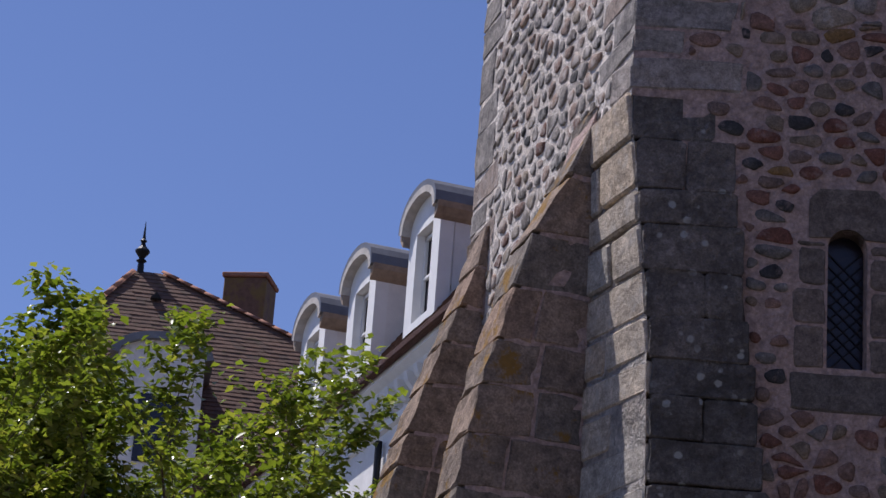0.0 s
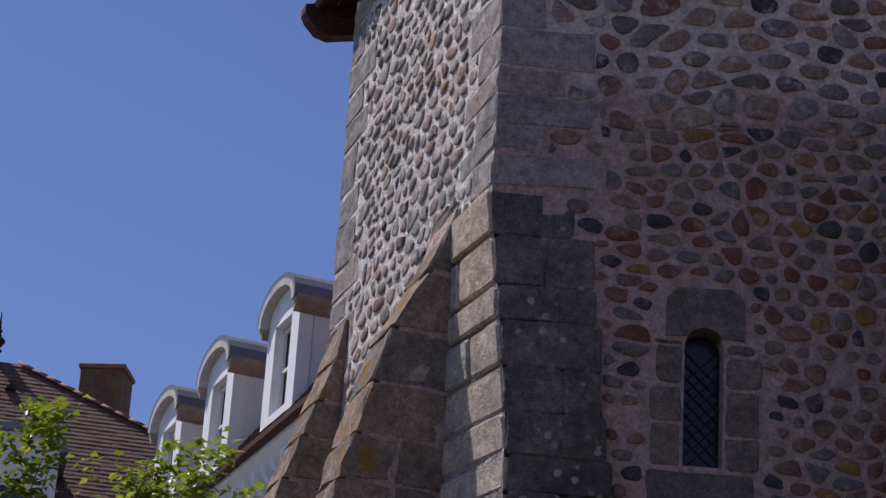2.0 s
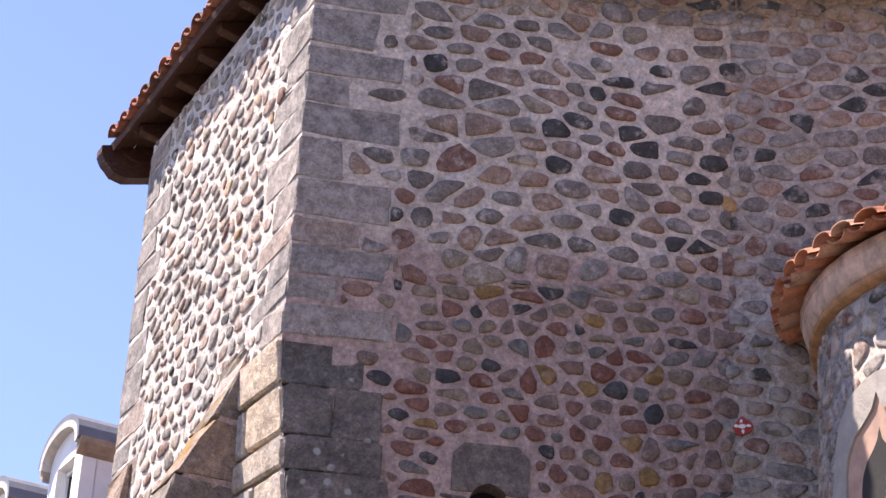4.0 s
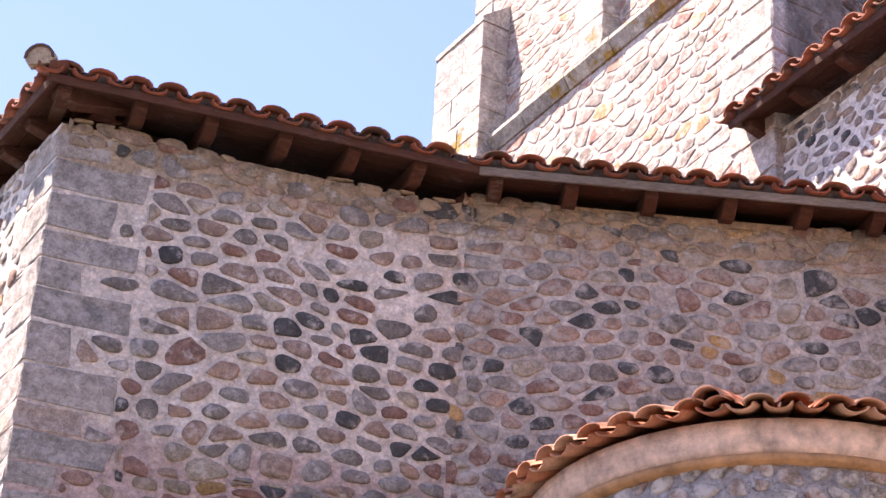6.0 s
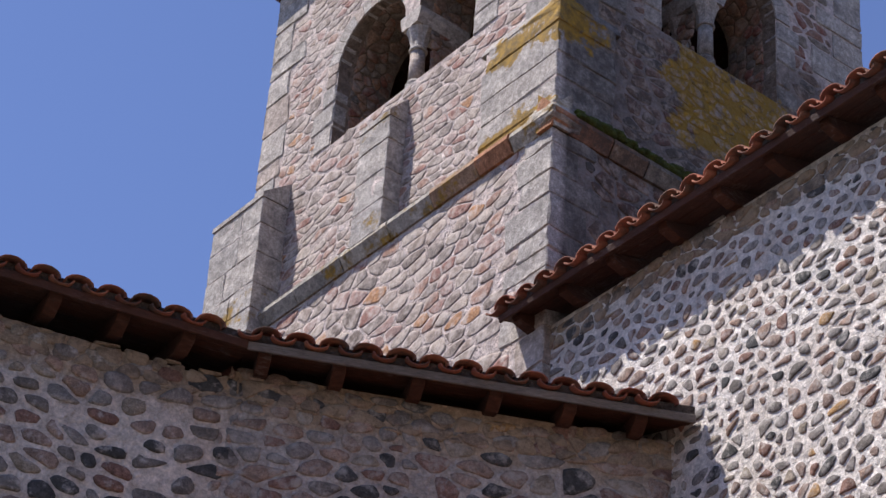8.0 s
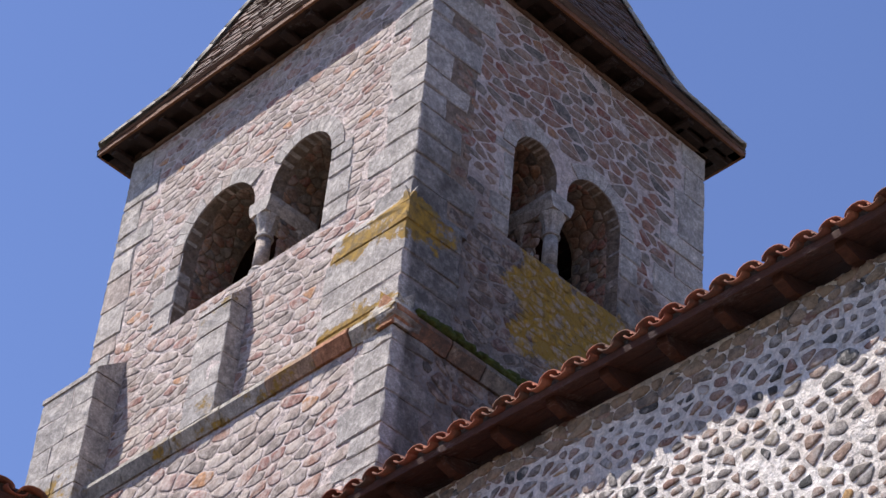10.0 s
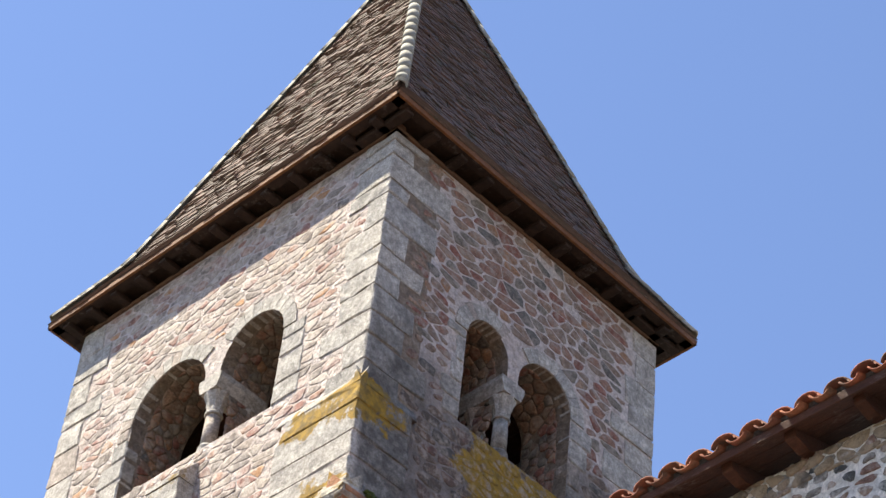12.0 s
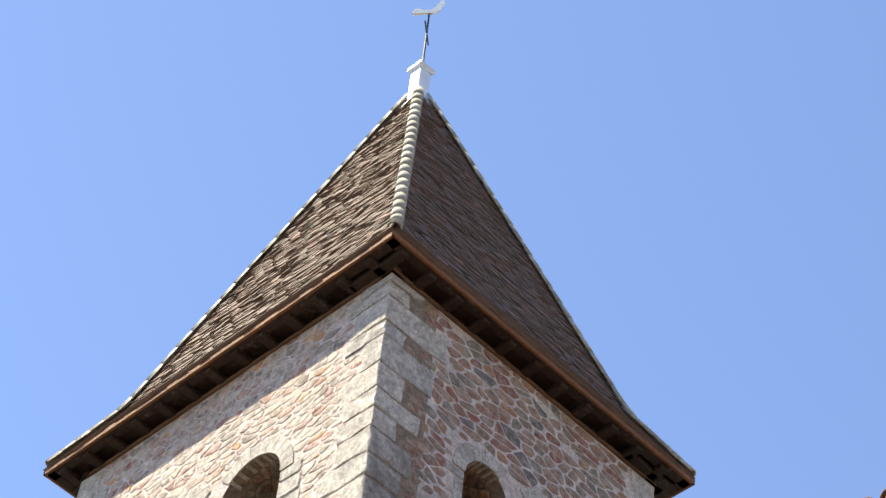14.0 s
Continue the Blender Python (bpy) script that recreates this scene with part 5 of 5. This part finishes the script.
# ---- townhouse with dormers ----
HOUSE = thing("townhouse", "white rendered townhouse with a tiled roof and arched dormers", "house", at=(9, 33, 0))
HX, HE, H0, H1 = 8.42, 12.38, 24.0, 39.2
box_part("facade_wall", (HX, H0, 0), (HX + 0.4, H1, HE - 0.1), RENDER_W, HOUSE)
box_part("gable_wall", (HX + 0.4, H0, 0), (16, H0 + 0.4, HE - 0.1), RENDER_W, HOUSE)
box_part("end_wall", (HX + 0.4, H1 - 0.4, 0), (16, H1, HE - 0.1), RENDER_W, HOUSE)
bm = bmesh.new()
prism(bm, [(HX, HE - 0.75), (HX - 0.06, HE - 0.72), (HX - 0.06, HE - 0.62), (HX, HE - 0.6)], lambda x, z: (x, H0, z), lambda x, z: (x, H1, z))
part("string_moulding", bm, TRIM_W, HOUSE)
bm = bmesh.new()
prism(bm, [(HX, HE - 0.4), (HX - 0.12, HE - 0.36), (HX - 0.2, HE - 0.24), (HX - 0.3, HE - 0.16), (HX - 0.3, HE - 0.08), (HX, HE - 0.08)], lambda x, z: (x, H0, z), lambda x, z: (x, H1, z))
part("cornice", bm, TRIM_W, HOUSE)
box_part("gutter", (HX - 0.42, H0, HE - 0.1), (HX - 0.3, H1, HE + 0.02), WOOD, HOUSE, None, 0.02, "dark gutter board")
y = H0 + 0.1
while y < H1 - 0.1:
    bm = bmesh.new()
    prism(bm, [(HX, HE - 0.62), (HX - 0.1, HE - 0.58), (HX - 0.22, HE - 0.42), (HX - 0.25, HE - 0.3), (HX, HE - 0.3)], lambda x, z: (x, y, z), lambda x, z: (x, y + 0.12, z))
    part("modillion", bm, TRIM_W, HOUSE)
    y += 0.4


def tiled_slope(parent, a0, b0, a1, b1, rows, width, material, seed, thick=0.022):
    """Rows of flat tiles on the slope between the eave a0-b0 and the head a1-b1, joined."""
    rng = random.Random(seed)
    verts, fs = [], []
    nrm = (b0 - a0).cross(a1 - a0).normalized()
    nrm = nrm if nrm.z > 0 else -nrm
    for r in range(rows):
        t0, t1 = r / rows, min(1.0, (r + 1.6) / rows)
        p0, q0, p1, q1 = a0.lerp(a1, t0), b0.lerp(b1, t0), a0.lerp(a1, t1), b0.lerp(b1, t1)
        n = max(1, round((q0 - p0).length / width))
        off = 0.5 * (r % 2)
        for k in range(n + 1):
            f0, f1 = max(0, (k - off) / n), min(1, (k + 1 - off) / n)
            if f1 <= f0:
                continue
            l = rng.uniform(0.8, 1.3) * thick
            g = [p0.lerp(q0, f0) + nrm * l, p0.lerp(q0, f1) + nrm * l, p1.lerp(q1, f1) + nrm * 0.003, p1.lerp(q1, f0) + nrm * 0.003, p0.lerp(q0, f0), p0.lerp(q0, f1)]
            o = len(verts)
            verts += g
            fs += [(o, o + 1, o + 2, o + 3), (o + 4, o + 5, o + 1, o)]
    return mesh_ob("tiling", verts, fs, material, parent, "", False, None, "stuff")


deck0, deck1 = (HX - 0.36, HE - 0.02), (HX + 3.6, HE + 5.4)
bm = bmesh.new()
prism(bm, [deck0, deck1, (16.4, HE)], lambda x, z: (x, H0, z - 0.02), lambda x, z: (x, H1, z - 0.02))
part("roof_deck", bm, WOOD, HOUSE)
tiled_slope(HOUSE, Vector((deck0[0], H0, deck0[1])), Vector((deck0[0], H1, deck0[1])), Vector((deck1[0], H0, deck1[1])), Vector((deck1[0], H1, deck1[1])), 60, 0.18, FLAT_J, 91)


def dormer(yc, base):
    """A white dormer with a segmental zinc hood; its front faces the street."""
    f = HX - 0.02
    head, w = base + 1.58, 0.64
    bm = bmesh.new()
    n = 12
    top = [(yc + w * math.cos(math.pi * k / n), head + 0.42 * math.sin(math.pi * k / n)) for k in range(n + 1)]
    edges = []
    for loop in ([(yc - w, base), (yc + w, base)] + top, [(yc - 0.33, base + 0.16), (yc + 0.33, base + 0.16), (yc + 0.33, head - 0.1), (yc - 0.33, head - 0.1)]):
        vs = [bm.verts.new((f, y_, z_)) for y_, z_ in loop]
        edges += [bm.edges.new((vs[i], vs[(i + 1) % len(vs)])) for i in range(len(vs))]
    bmesh.ops.remove_doubles(bm, verts=bm.verts, dist=1e-4)
    bmesh.ops.triangle_fill(bm, use_beauty=True, edges=list(bm.edges))
    r = bmesh.ops.extrude_face_region(bm, geom=list(bm.faces))
    bmesh.ops.translate(bm, verts=[v for v in r["geom"] if isinstance(v, bmesh.types.BMVert)], vec=(0.22, 0, 0))
    d = part("dormer", bm, TRIM_W, HOUSE, "white dormer with an arched hood")
    for sy in (-1, 1):
        bm = bmesh.new()
        prism(bm, [(f + 0.2, base - 0.3), (f + 2.0, base + 2.2), (f + 2.0, head), (f + 0.2, head)], lambda x, z: (x, yc + sy * w, z), lambda x, z: (x, yc + sy * (w - 0.1), z))
        part("cheek", bm, RENDER_W, d)
        bm = bmesh.new()
        prism(bm, [(sy * (w + 0.0), head - 0.2), (sy * (w + 0.06), head - 0.16), (sy * (w + 0.14), head - 0.06), (sy * (w + 0.16), head + 0.02), (sy * w, head + 0.02)], lambda y_, z: (f - 0.1, yc + y_, z), lambda y_, z: (f + 1.7, yc + y_, z))
        part("eaves_moulding", bm, STONE_TRIM, d, "brown stone moulding")
    bm = bmesh.new()
    hood = []
    for k in range(n + 1):
        a = math.pi * k / n
        hood.append(((w + 0.13) * math.cos(a), head + 0.02 + 0.5 * math.sin(a) ** 0.85 if 0 < k < n else head + 0.02))
    inner_h = [(y_ * 0.93, head + (z_ - head) * 0.9 - 0.03) for y_, z_ in hood]
    prism(bm, hood + inner_h[::-1], lambda y_, z: (f - 0.14, yc + y_, z), lambda y_, z: (f + 2.6, yc + y_, z))
    part("hood", bm, ZINC, d, "grey zinc hood", smooth=False)
    bm = bmesh.new()
    prism(bm, inner_h + [(y_ * 0.82, head + (z_ - head) * 0.75 - 0.05) for y_, z_ in hood][::-1], lambda y_, z: (f - 0.14, yc + y_, z), lambda y_, z: (f + 0.05, yc + y_, z))
    part("arch_moulding", bm, HOOD_TRIM, d)
    for y0_, y1_, z0_, z1_ in ((-0.33, -0.27, 0.16, 1.45), (0.27, 0.33, 0.16, 1.45), (-0.03, 0.03, 0.16, 1.45), (-0.33, 0.33, 0.16, 0.22), (-0.33, 0.33, 0.8, 0.84), (-0.33, 0.33, 1.39, 1.45)):
        box_part("sash_bar", (f + 0.12, yc + y0_, base + z0_), (f + 0.16, yc + y1_, base + z1_), TRIM_W, d)
    box_part("pane", (f + 0.17, yc - 0.33, base + 0.16), (f + 0.18, yc + 0.33, base + 1.45), PANE, d)


for yc, base in ((31.25, 12.82), (34.0, 12.82), (36.45, 12.82)):
    dormer(yc, base)
bm = bmesh.new()
r = bmesh.ops.create_cone(bm, segments=10, radius1=0.05, radius2=0.05, depth=11)
bmesh.ops.translate(bm, verts=r["verts"], vec=(HX - 0.08, 32.4, 6.0))
part("downpipe", bm, IRON, HOUSE, "dark downpipe", smooth=True)
HOUSE.rotation_euler.z = radians(3.1)
HOUSE.location.x -= 0.095

# ---- pavilion with a finial ----
PAV = thing("pavilion", "old pavilion with a hipped brown tile roof", "house", at=(6.35, 43.5, 0))
AX, AY, AZ = 6.35, 43.5, 17.45
az = radians(8.3)
U, V = Vector((math.cos(az), -math.sin(az), 0)), Vector((math.sin(az), math.cos(az), 0))
pv = lambda u, v, z: Vector((AX, AY, 0)) + U * u + V * v + Vector((0, 0, z))
bm = bmesh.new()
bm.faces.new([bm.verts.new(v) for v in (pv(-2.5, -2.3, 13.4), pv(7.7, -2.3, 13.4), pv(7.7, 3.5, 13.4), pv(-2.5, 3.5, 13.4))])
r = bmesh.ops.extrude_face_region(bm, geom=list(bm.faces))
bmesh.ops.translate(bm, verts=[v for v in r["geom"] if isinstance(v, bmesh.types.BMVert)], vec=(0, 0, -13.4))
part("wall", bm, plain("brick_render", (0.22, 0.13, 0.1), 0.9, 0, 0.3, 4), PAV)
LF, RF, RB, LBk = pv(-2.8, -2.6, 13.4), pv(8.4, -2.6, 13.4), pv(8.4, 4, 13.4), pv(-2.8, 4, 13.4)
T0, T1 = pv(-0.1, 0, AZ), pv(0.35, 0, AZ)
bm = bmesh.new()
vs = [bm.verts.new(v - Vector((0, 0, 0.03))) for v in (LF, RF, RB, LBk, T0, T1)]
for f in ((0, 1, 5, 4), (1, 2, 5), (2, 3, 4, 5), (3, 0, 4), (3, 2, 1, 0)):
    bm.faces.new([vs[k] for k in f])
part("roof_deck", bm, WOOD, PAV)
tiled_slope(PAV, LF, RF, T0, T1, 44, 0.18, FLAT_J, 92)
tiled_slope(PAV, LBk, LF, T0, T0 + Vector((0.01, 0, 0)), 44, 0.18, FLAT_J, 93)
tiled_slope(PAV, RF, RB, T1, T1 + Vector((0.01, 0, 0)), 44, 0.18, FLAT_J, 94)
for c, t in ((LF, T0), (RF, T1)):
    n = int((t - c).length / 0.3)
    d = (t - c).normalized()
    ex = d.cross(Vector((0, 0, 1))).normalized()
    for k in range(n):
        o = tile_at("hip_tile", HIP_TILE, basis(ex, d, c + d * (0.3 * k) + Vector((0, 0, 0.02))) @ Matrix.Diagonal((1.0, 0.8, 1.2, 1)), PAV)
        o.material_slots[0].link = "OBJECT"
        o.material_slots[0].material = HIP_RED
bm = bmesh.new()
tip = pv(-0.02, 0, AZ - 0.1)
prof = [(0.09, 0), (0.085, 0.25), (0.07, 0.3), (0.14, 0.36), (0.06, 0.42), (0.1, 0.46), (0.19, 0.56), (0.19, 0.6), (0.08, 0.7), (0.05, 0.78), (0.09, 0.82), (0.05, 0.87), (0.035, 0.95), (0.008, 1.28)]
rings = [[bm.verts.new(tip + Vector((0.72 * r * math.cos(k * math.pi / 5), 0.72 * r * math.sin(k * math.pi / 5), z * 0.85))) for k in range(10)] for r, z in prof]
for u, w in zip(rings, rings[1:]):
    for k in range(10):
        bm.faces.new((u[k], u[(k + 1) % 10], w[(k + 1) % 10], w[k]))
part("finial", bm, IRON, PAV, "dark metal finial")
bm = bmesh.new()
prism(bm, [(0.22, AZ - 0.68), (0.42, AZ - 0.68), (0.32, AZ - 0.55)], lambda u, z: pv(u, -0.56, z), lambda u, z: pv(u, -0.2, z))
part("roof_vent", bm, DARK, PAV, "small dark triangular vent")
# wall dormer of the pavilion
pd = bmesh.new()
n = 10
arc = [(0.52 + 0.74 * math.cos(math.pi * k / n), 14.85 + 0.32 * math.sin(math.pi * k / n)) for k in range(n + 1)]
prism(pd, [(-0.22, 12.0), (1.26, 12.0)] + arc, lambda u, z: pv(u, -3.0, z), lambda u, z: pv(u, -1.0, z))
pdm = part("wall_dormer", pd, RENDER_W, PAV, "white wall dormer with an arched head")
bm = bmesh.new()
outer_arc = [(0.52 + 0.88 * math.cos(math.pi * k / n), 14.88 + 0.42 * math.sin(math.pi * k / n)) for k in range(n + 1)]
prism(bm, outer_arc + arc[::-1], lambda u, z: pv(u, -3.12, z), lambda u, z: pv(u, -0.9, z))
part("hood", bm, ZINC, pdm, "grey zinc hood")
bm = bmesh.new()
prism(bm, [(0.2, 13.0), (0.9, 13.0), (0.9, 14.2), (0.2, 14.2)], lambda u, z: pv(u, -3.01, z), lambda u, z: pv(u, -3.03, z))
part("pane", bm, PANE, pdm)
chim = thing("chimney", "weathered brick chimney stack with lichen on one side", "chimney", at=pv(2.6, 2.0, 15.5))
bm = bmesh.new()
Mc = Matrix.Translation(pv(2.12, 2.0, 0.06)) @ Matrix.Rotation(radians(-26), 4, "Z")
add_box(bm, (-0.42, -0.42, 13.8), (0.42, 0.42, 18.1), Mc, 0.02)
part("shaft", bm, BRICK, chim)
bm = bmesh.new()
add_box(bm, (-0.46, -0.46, 18.1), (0.46, 0.46, 18.2), Mc, 0.02)
part("coping", bm, HIP_RED, chim)

# ---- tree ----
def leaf_material():
    m = Mat("leaf", 0.32, 0, 0.6)
    c = m.ramp(m.chance(False), [(0.0, (0.1, 0.135, 0.02)), (0.45, (0.19, 0.225, 0.03)), (0.85, (0.3, 0.32, 0.06)), (1.0, (0.38, 0.34, 0.08))])
    m.done(c)
    t = m.node("ShaderNodeBsdfTranslucent")
    m.put(t.inputs["Color"], m.mix(1.0, c, (1.3, 1.5, 0.6), "MULTIPLY"))
    mixer = m.node("ShaderNodeMixShader")
    mixer.inputs[0].default_value = 0.38
    m.t.links.new(m.b.outputs[0], mixer.inputs[1])
    m.t.links.new(t.outputs[0], mixer.inputs[2])
    m.t.links.new(mixer.outputs[0], m.t.nodes["Material Output"].inputs[0])
    return m.m


LEAF = leaf_material()
BARK = wood_material("grey_bark", (0.11, 0.085, 0.065), 0.95)
tree = thing("tree", "leafy green tree in full sun in front of the houses", "tree", at=(2.3, 18.0, 0))
rt = random.Random(7)
segs, tips = [], []


def grow(p, d, length, r, depth):
    """A bending limb that forks; collects segments and leafy twigs."""
    n = 4
    for k in range(n):
        e = p + d * (length / n)
        r2 = r * (1 - 0.12)
        segs.append((p, e, r, r2))
        if depth >= 3:
            tips.append((p, e))
        p, r = e, r2
        d = (d + Vector((rt.uniform(-0.22, 0.22), rt.uniform(-0.22, 0.22), rt.uniform(-0.05, 0.2)))).normalized()
    if depth < 5:
        for k in range(3 if depth < 3 else 2):
            a = rt.uniform(0, 2 * math.pi)
            s = Vector((math.cos(a), math.sin(a), rt.uniform(0.1, 0.7)))
            grow(p, (d * 0.75 + s * rt.uniform(0.5, 0.9)).normalized(), length * rt.uniform(0.6, 0.82), r * 0.72, depth + 1)


base = Vector((2.3, 18.0, 0))
segs.append((base, base + Vector((0.02, 0.05, 1.7)), 0.13, 0.11))
fork = base + Vector((0.02, 0.05, 1.7))
for a in (0.1, 0.9, 1.9, 2.8, 3.6, 4.5, 5.5):
    grow(fork, Vector((0.52 * math.cos(a), 0.52 * math.sin(a), 1)).normalized(), 2.2, 0.065, 1)
bm = bmesh.new()
for p, e, r, r2 in segs:
    if e.z > 7.0:
        continue
    m = bmesh.ops.create_cone(bm, segments=6, radius1=r, radius2=r2, depth=(e - p).length, cap_ends=False)
    bmesh.ops.transform(bm, matrix=Matrix.Translation((p + e) / 2) @ (e - p).to_track_quat("Z", "Y").to_matrix().to_4x4(), verts=m["verts"])
part("trunk", bm, BARK, tree, "grey branching trunk", smooth=True)
verts, fs = [], []
for p, e in tips:
    for k in range(24):
        at = p.lerp(e, rt.random()) + Vector((rt.gauss(0, 0.05), rt.gauss(0, 0.05), rt.gauss(0, 0.04)))
        if at.z > 7.25 + 0.3 * math.sin(5 * at.x + 3 * at.y):
            continue
        a, tilt = rt.uniform(0, 2 * math.pi), rt.uniform(-0.7, 0.5)
        d = Vector((math.cos(a) * math.cos(tilt), math.sin(a) * math.cos(tilt), math.sin(tilt)))
        sd = d.cross(Vector((rt.uniform(-0.6, 0.6), rt.uniform(-0.6, 0.6), 1))).normalized()
        up = sd.cross(d)
        l, w = rt.uniform(0.06, 0.105), rt.uniform(0.02, 0.034)
        o = len(verts)
        verts += [at, at + d * l * 0.45 + sd * w + up * 0.008, at + d * l - up * 0.01, at + d * l * 0.45 - sd * w + up * 0.008, at + d * l * 0.45 - up * 0.004]
        fs += [(o, o + 1, o + 4), (o + 1, o + 2, o + 4), (o + 2, o + 3, o + 4), (o + 3, o, o + 4)]
mesh_ob("crown", verts, fs, LEAF, tree, "bright green leaves", True, None, "stuff")

# ---- unseen houses added behind the camera, to cut sky light on the walls ----
for x0, x1, y0, h in ((-30, -12, -9, 12.0), (-12, 6, -11, 13.5), (6, 24, -9, 11.5)):
    nb = thing("neighbour_house", "unseen plain house added behind the camera to block sky light", "house", "houses across the yard", at=((x0 + x1) / 2, y0, 0))
    box_part("wall", (x0 + 0.05, y0 - 8, 0), (x1 - 0.05, y0, h - 3), STONE_TRIM, nb)
    bm = bmesh.new()
    prism(bm, [(y0 + 0.4, h - 3), (y0 - 4, h), (y0 - 8.4, h - 3)], lambda y, z: (x0, y, z), lambda y, z: (x1, y, z))
    part("roof", bm, FLAT_J, nb)

# ---- rubble, last ----
def keep_a(s, z):
    return in_spans(QSPANS, 0, s, z) or (z < PIER_TOP + 0.02 and s < pier_side(z)) or (1.0 < s < 1.53 and 6.85 < z < 7.23) or (0.92 < s < 1.62 and WSILL - 0.27 < z < 6.9)


def quoin_edge(spans, side):
    """The reach of the corner blocks at a height."""
    return lambda z: max([(la, lb)[side] + 0.008 for a, b, la, lb in spans if a <= z < b] or [0.0])


edge_a, edge_l = quoin_edge(QSPANS, 0), quoin_edge(QSPANS, 1)
rubble(wall_a, on_a, (0.02, LA + 0.06, 8.22, TOP), (0.205, 0.128), FIELD_P, FIELD_J, lambda s, z: abs(z - 9.0), 101, 0.017, 0.016, 0.34, None, 0.16, 290, cut=0.25, round_off=0.42, edge=edge_a)
rubble(wall_a, on_a, (0.02, LA + 0.06, 4.6, 8.24), (0.155, 0.108), OLD_P, OLD_J, lambda s, z: abs(z - 7.6), 113, 0.015, 0.014, 0.36, keep_a, 0.16, 290, cut=0.25, round_off=0.4, edge=edge_a)
rubble(wall_b, on_b, (-0.06, LB, 6.8, TOP + 0.1), (0.185, 0.118), FLUSH_P, FLUSH_J, lambda s, z: abs(z - 9.4), 102, 0.014, 0.011, 0.36, None, 0.16, 290, cut=0.25, round_off=0.4)
keep_l = lambda s, z: (z < 7.75 and s < 0.75) or in_spans(QFAR, 0, LEFT_END - W0.y - s, z)
rubble(wall_l, on_left, (0.02, LEFT_END - W0.y - 0.02, 5.0, TOP), (0.155, 0.11), SUNNY_P, SUNNY_J, lambda s, z: abs(z - 8.6), 103, 0.017, 0.012, 0.38, keep_l, 0.2, 290, cut=0.27, round_off=0.4, edge=edge_l)
rubble(wall_c, on_bright, (0.03, 6.6, 9.0, BRIGHT_TOP), (0.128, 0.094), CHOIR_P, CHOIR_J, lambda s, z: s, 104, 0.019, 0.009, 0.42, None, 0.2, 290, 0.18, cut=0.25, round_off=0.4)
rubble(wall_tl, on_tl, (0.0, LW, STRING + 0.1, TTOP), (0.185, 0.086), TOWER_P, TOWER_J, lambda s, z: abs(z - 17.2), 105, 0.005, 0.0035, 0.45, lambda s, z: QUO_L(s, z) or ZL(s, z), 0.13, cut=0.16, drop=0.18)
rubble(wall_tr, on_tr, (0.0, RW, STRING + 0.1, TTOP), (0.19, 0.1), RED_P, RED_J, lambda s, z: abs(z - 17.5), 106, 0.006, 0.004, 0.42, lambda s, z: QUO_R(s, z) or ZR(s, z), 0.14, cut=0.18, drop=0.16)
rubble(wall_tl, on_tl2, (0.0, LW, 11.0, STRING - 0.28), (0.225, 0.125), TOWER_P, TOWER_J, lambda s, z: s, 107, 0.005, 0.0045, 0.38, lambda s, z: in_spans(TQ2, 0, s, z), 0.12, 160, cut=0.15)
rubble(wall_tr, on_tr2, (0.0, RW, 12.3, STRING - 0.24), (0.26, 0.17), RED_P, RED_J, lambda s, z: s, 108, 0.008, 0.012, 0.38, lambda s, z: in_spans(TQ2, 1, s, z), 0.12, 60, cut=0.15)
keep_w = lambda s, z: abs(s - AWS) < 0.46 and z < 7.3 - 0.3 * max(0.0, abs(s - AWS) - 0.1)
rubble(wall_ap, on_apse, (0, ALEN, 5.6, 7.84), (0.15, 0.125), APSE_P, APSE_J, lambda s, z: -z, 109, 0.013, 0.01, 0.4, keep_w, 0.16, cut=0.27, round_off=0.45)
# rough wall heads under the eaves
for wall, place, length, seed, top in ((wall_a, on_a, LA, 111, TOP), (wall_b, on_b, LB, 112, TOP), (wall_c, on_bright, 6.6, 114, BRIGHT_TOP - 0.06)):
    rubble(wall, place, (0.05, length, top - 0.17, top + 0.04), (0.15, 0.09), EARTH_P, EARTH_J, lambda s, z: s, seed, 0.004, 0.014, 0.42, None, 0.16, 60)
# The darker red stones line the arches, deepening their shade by colour.
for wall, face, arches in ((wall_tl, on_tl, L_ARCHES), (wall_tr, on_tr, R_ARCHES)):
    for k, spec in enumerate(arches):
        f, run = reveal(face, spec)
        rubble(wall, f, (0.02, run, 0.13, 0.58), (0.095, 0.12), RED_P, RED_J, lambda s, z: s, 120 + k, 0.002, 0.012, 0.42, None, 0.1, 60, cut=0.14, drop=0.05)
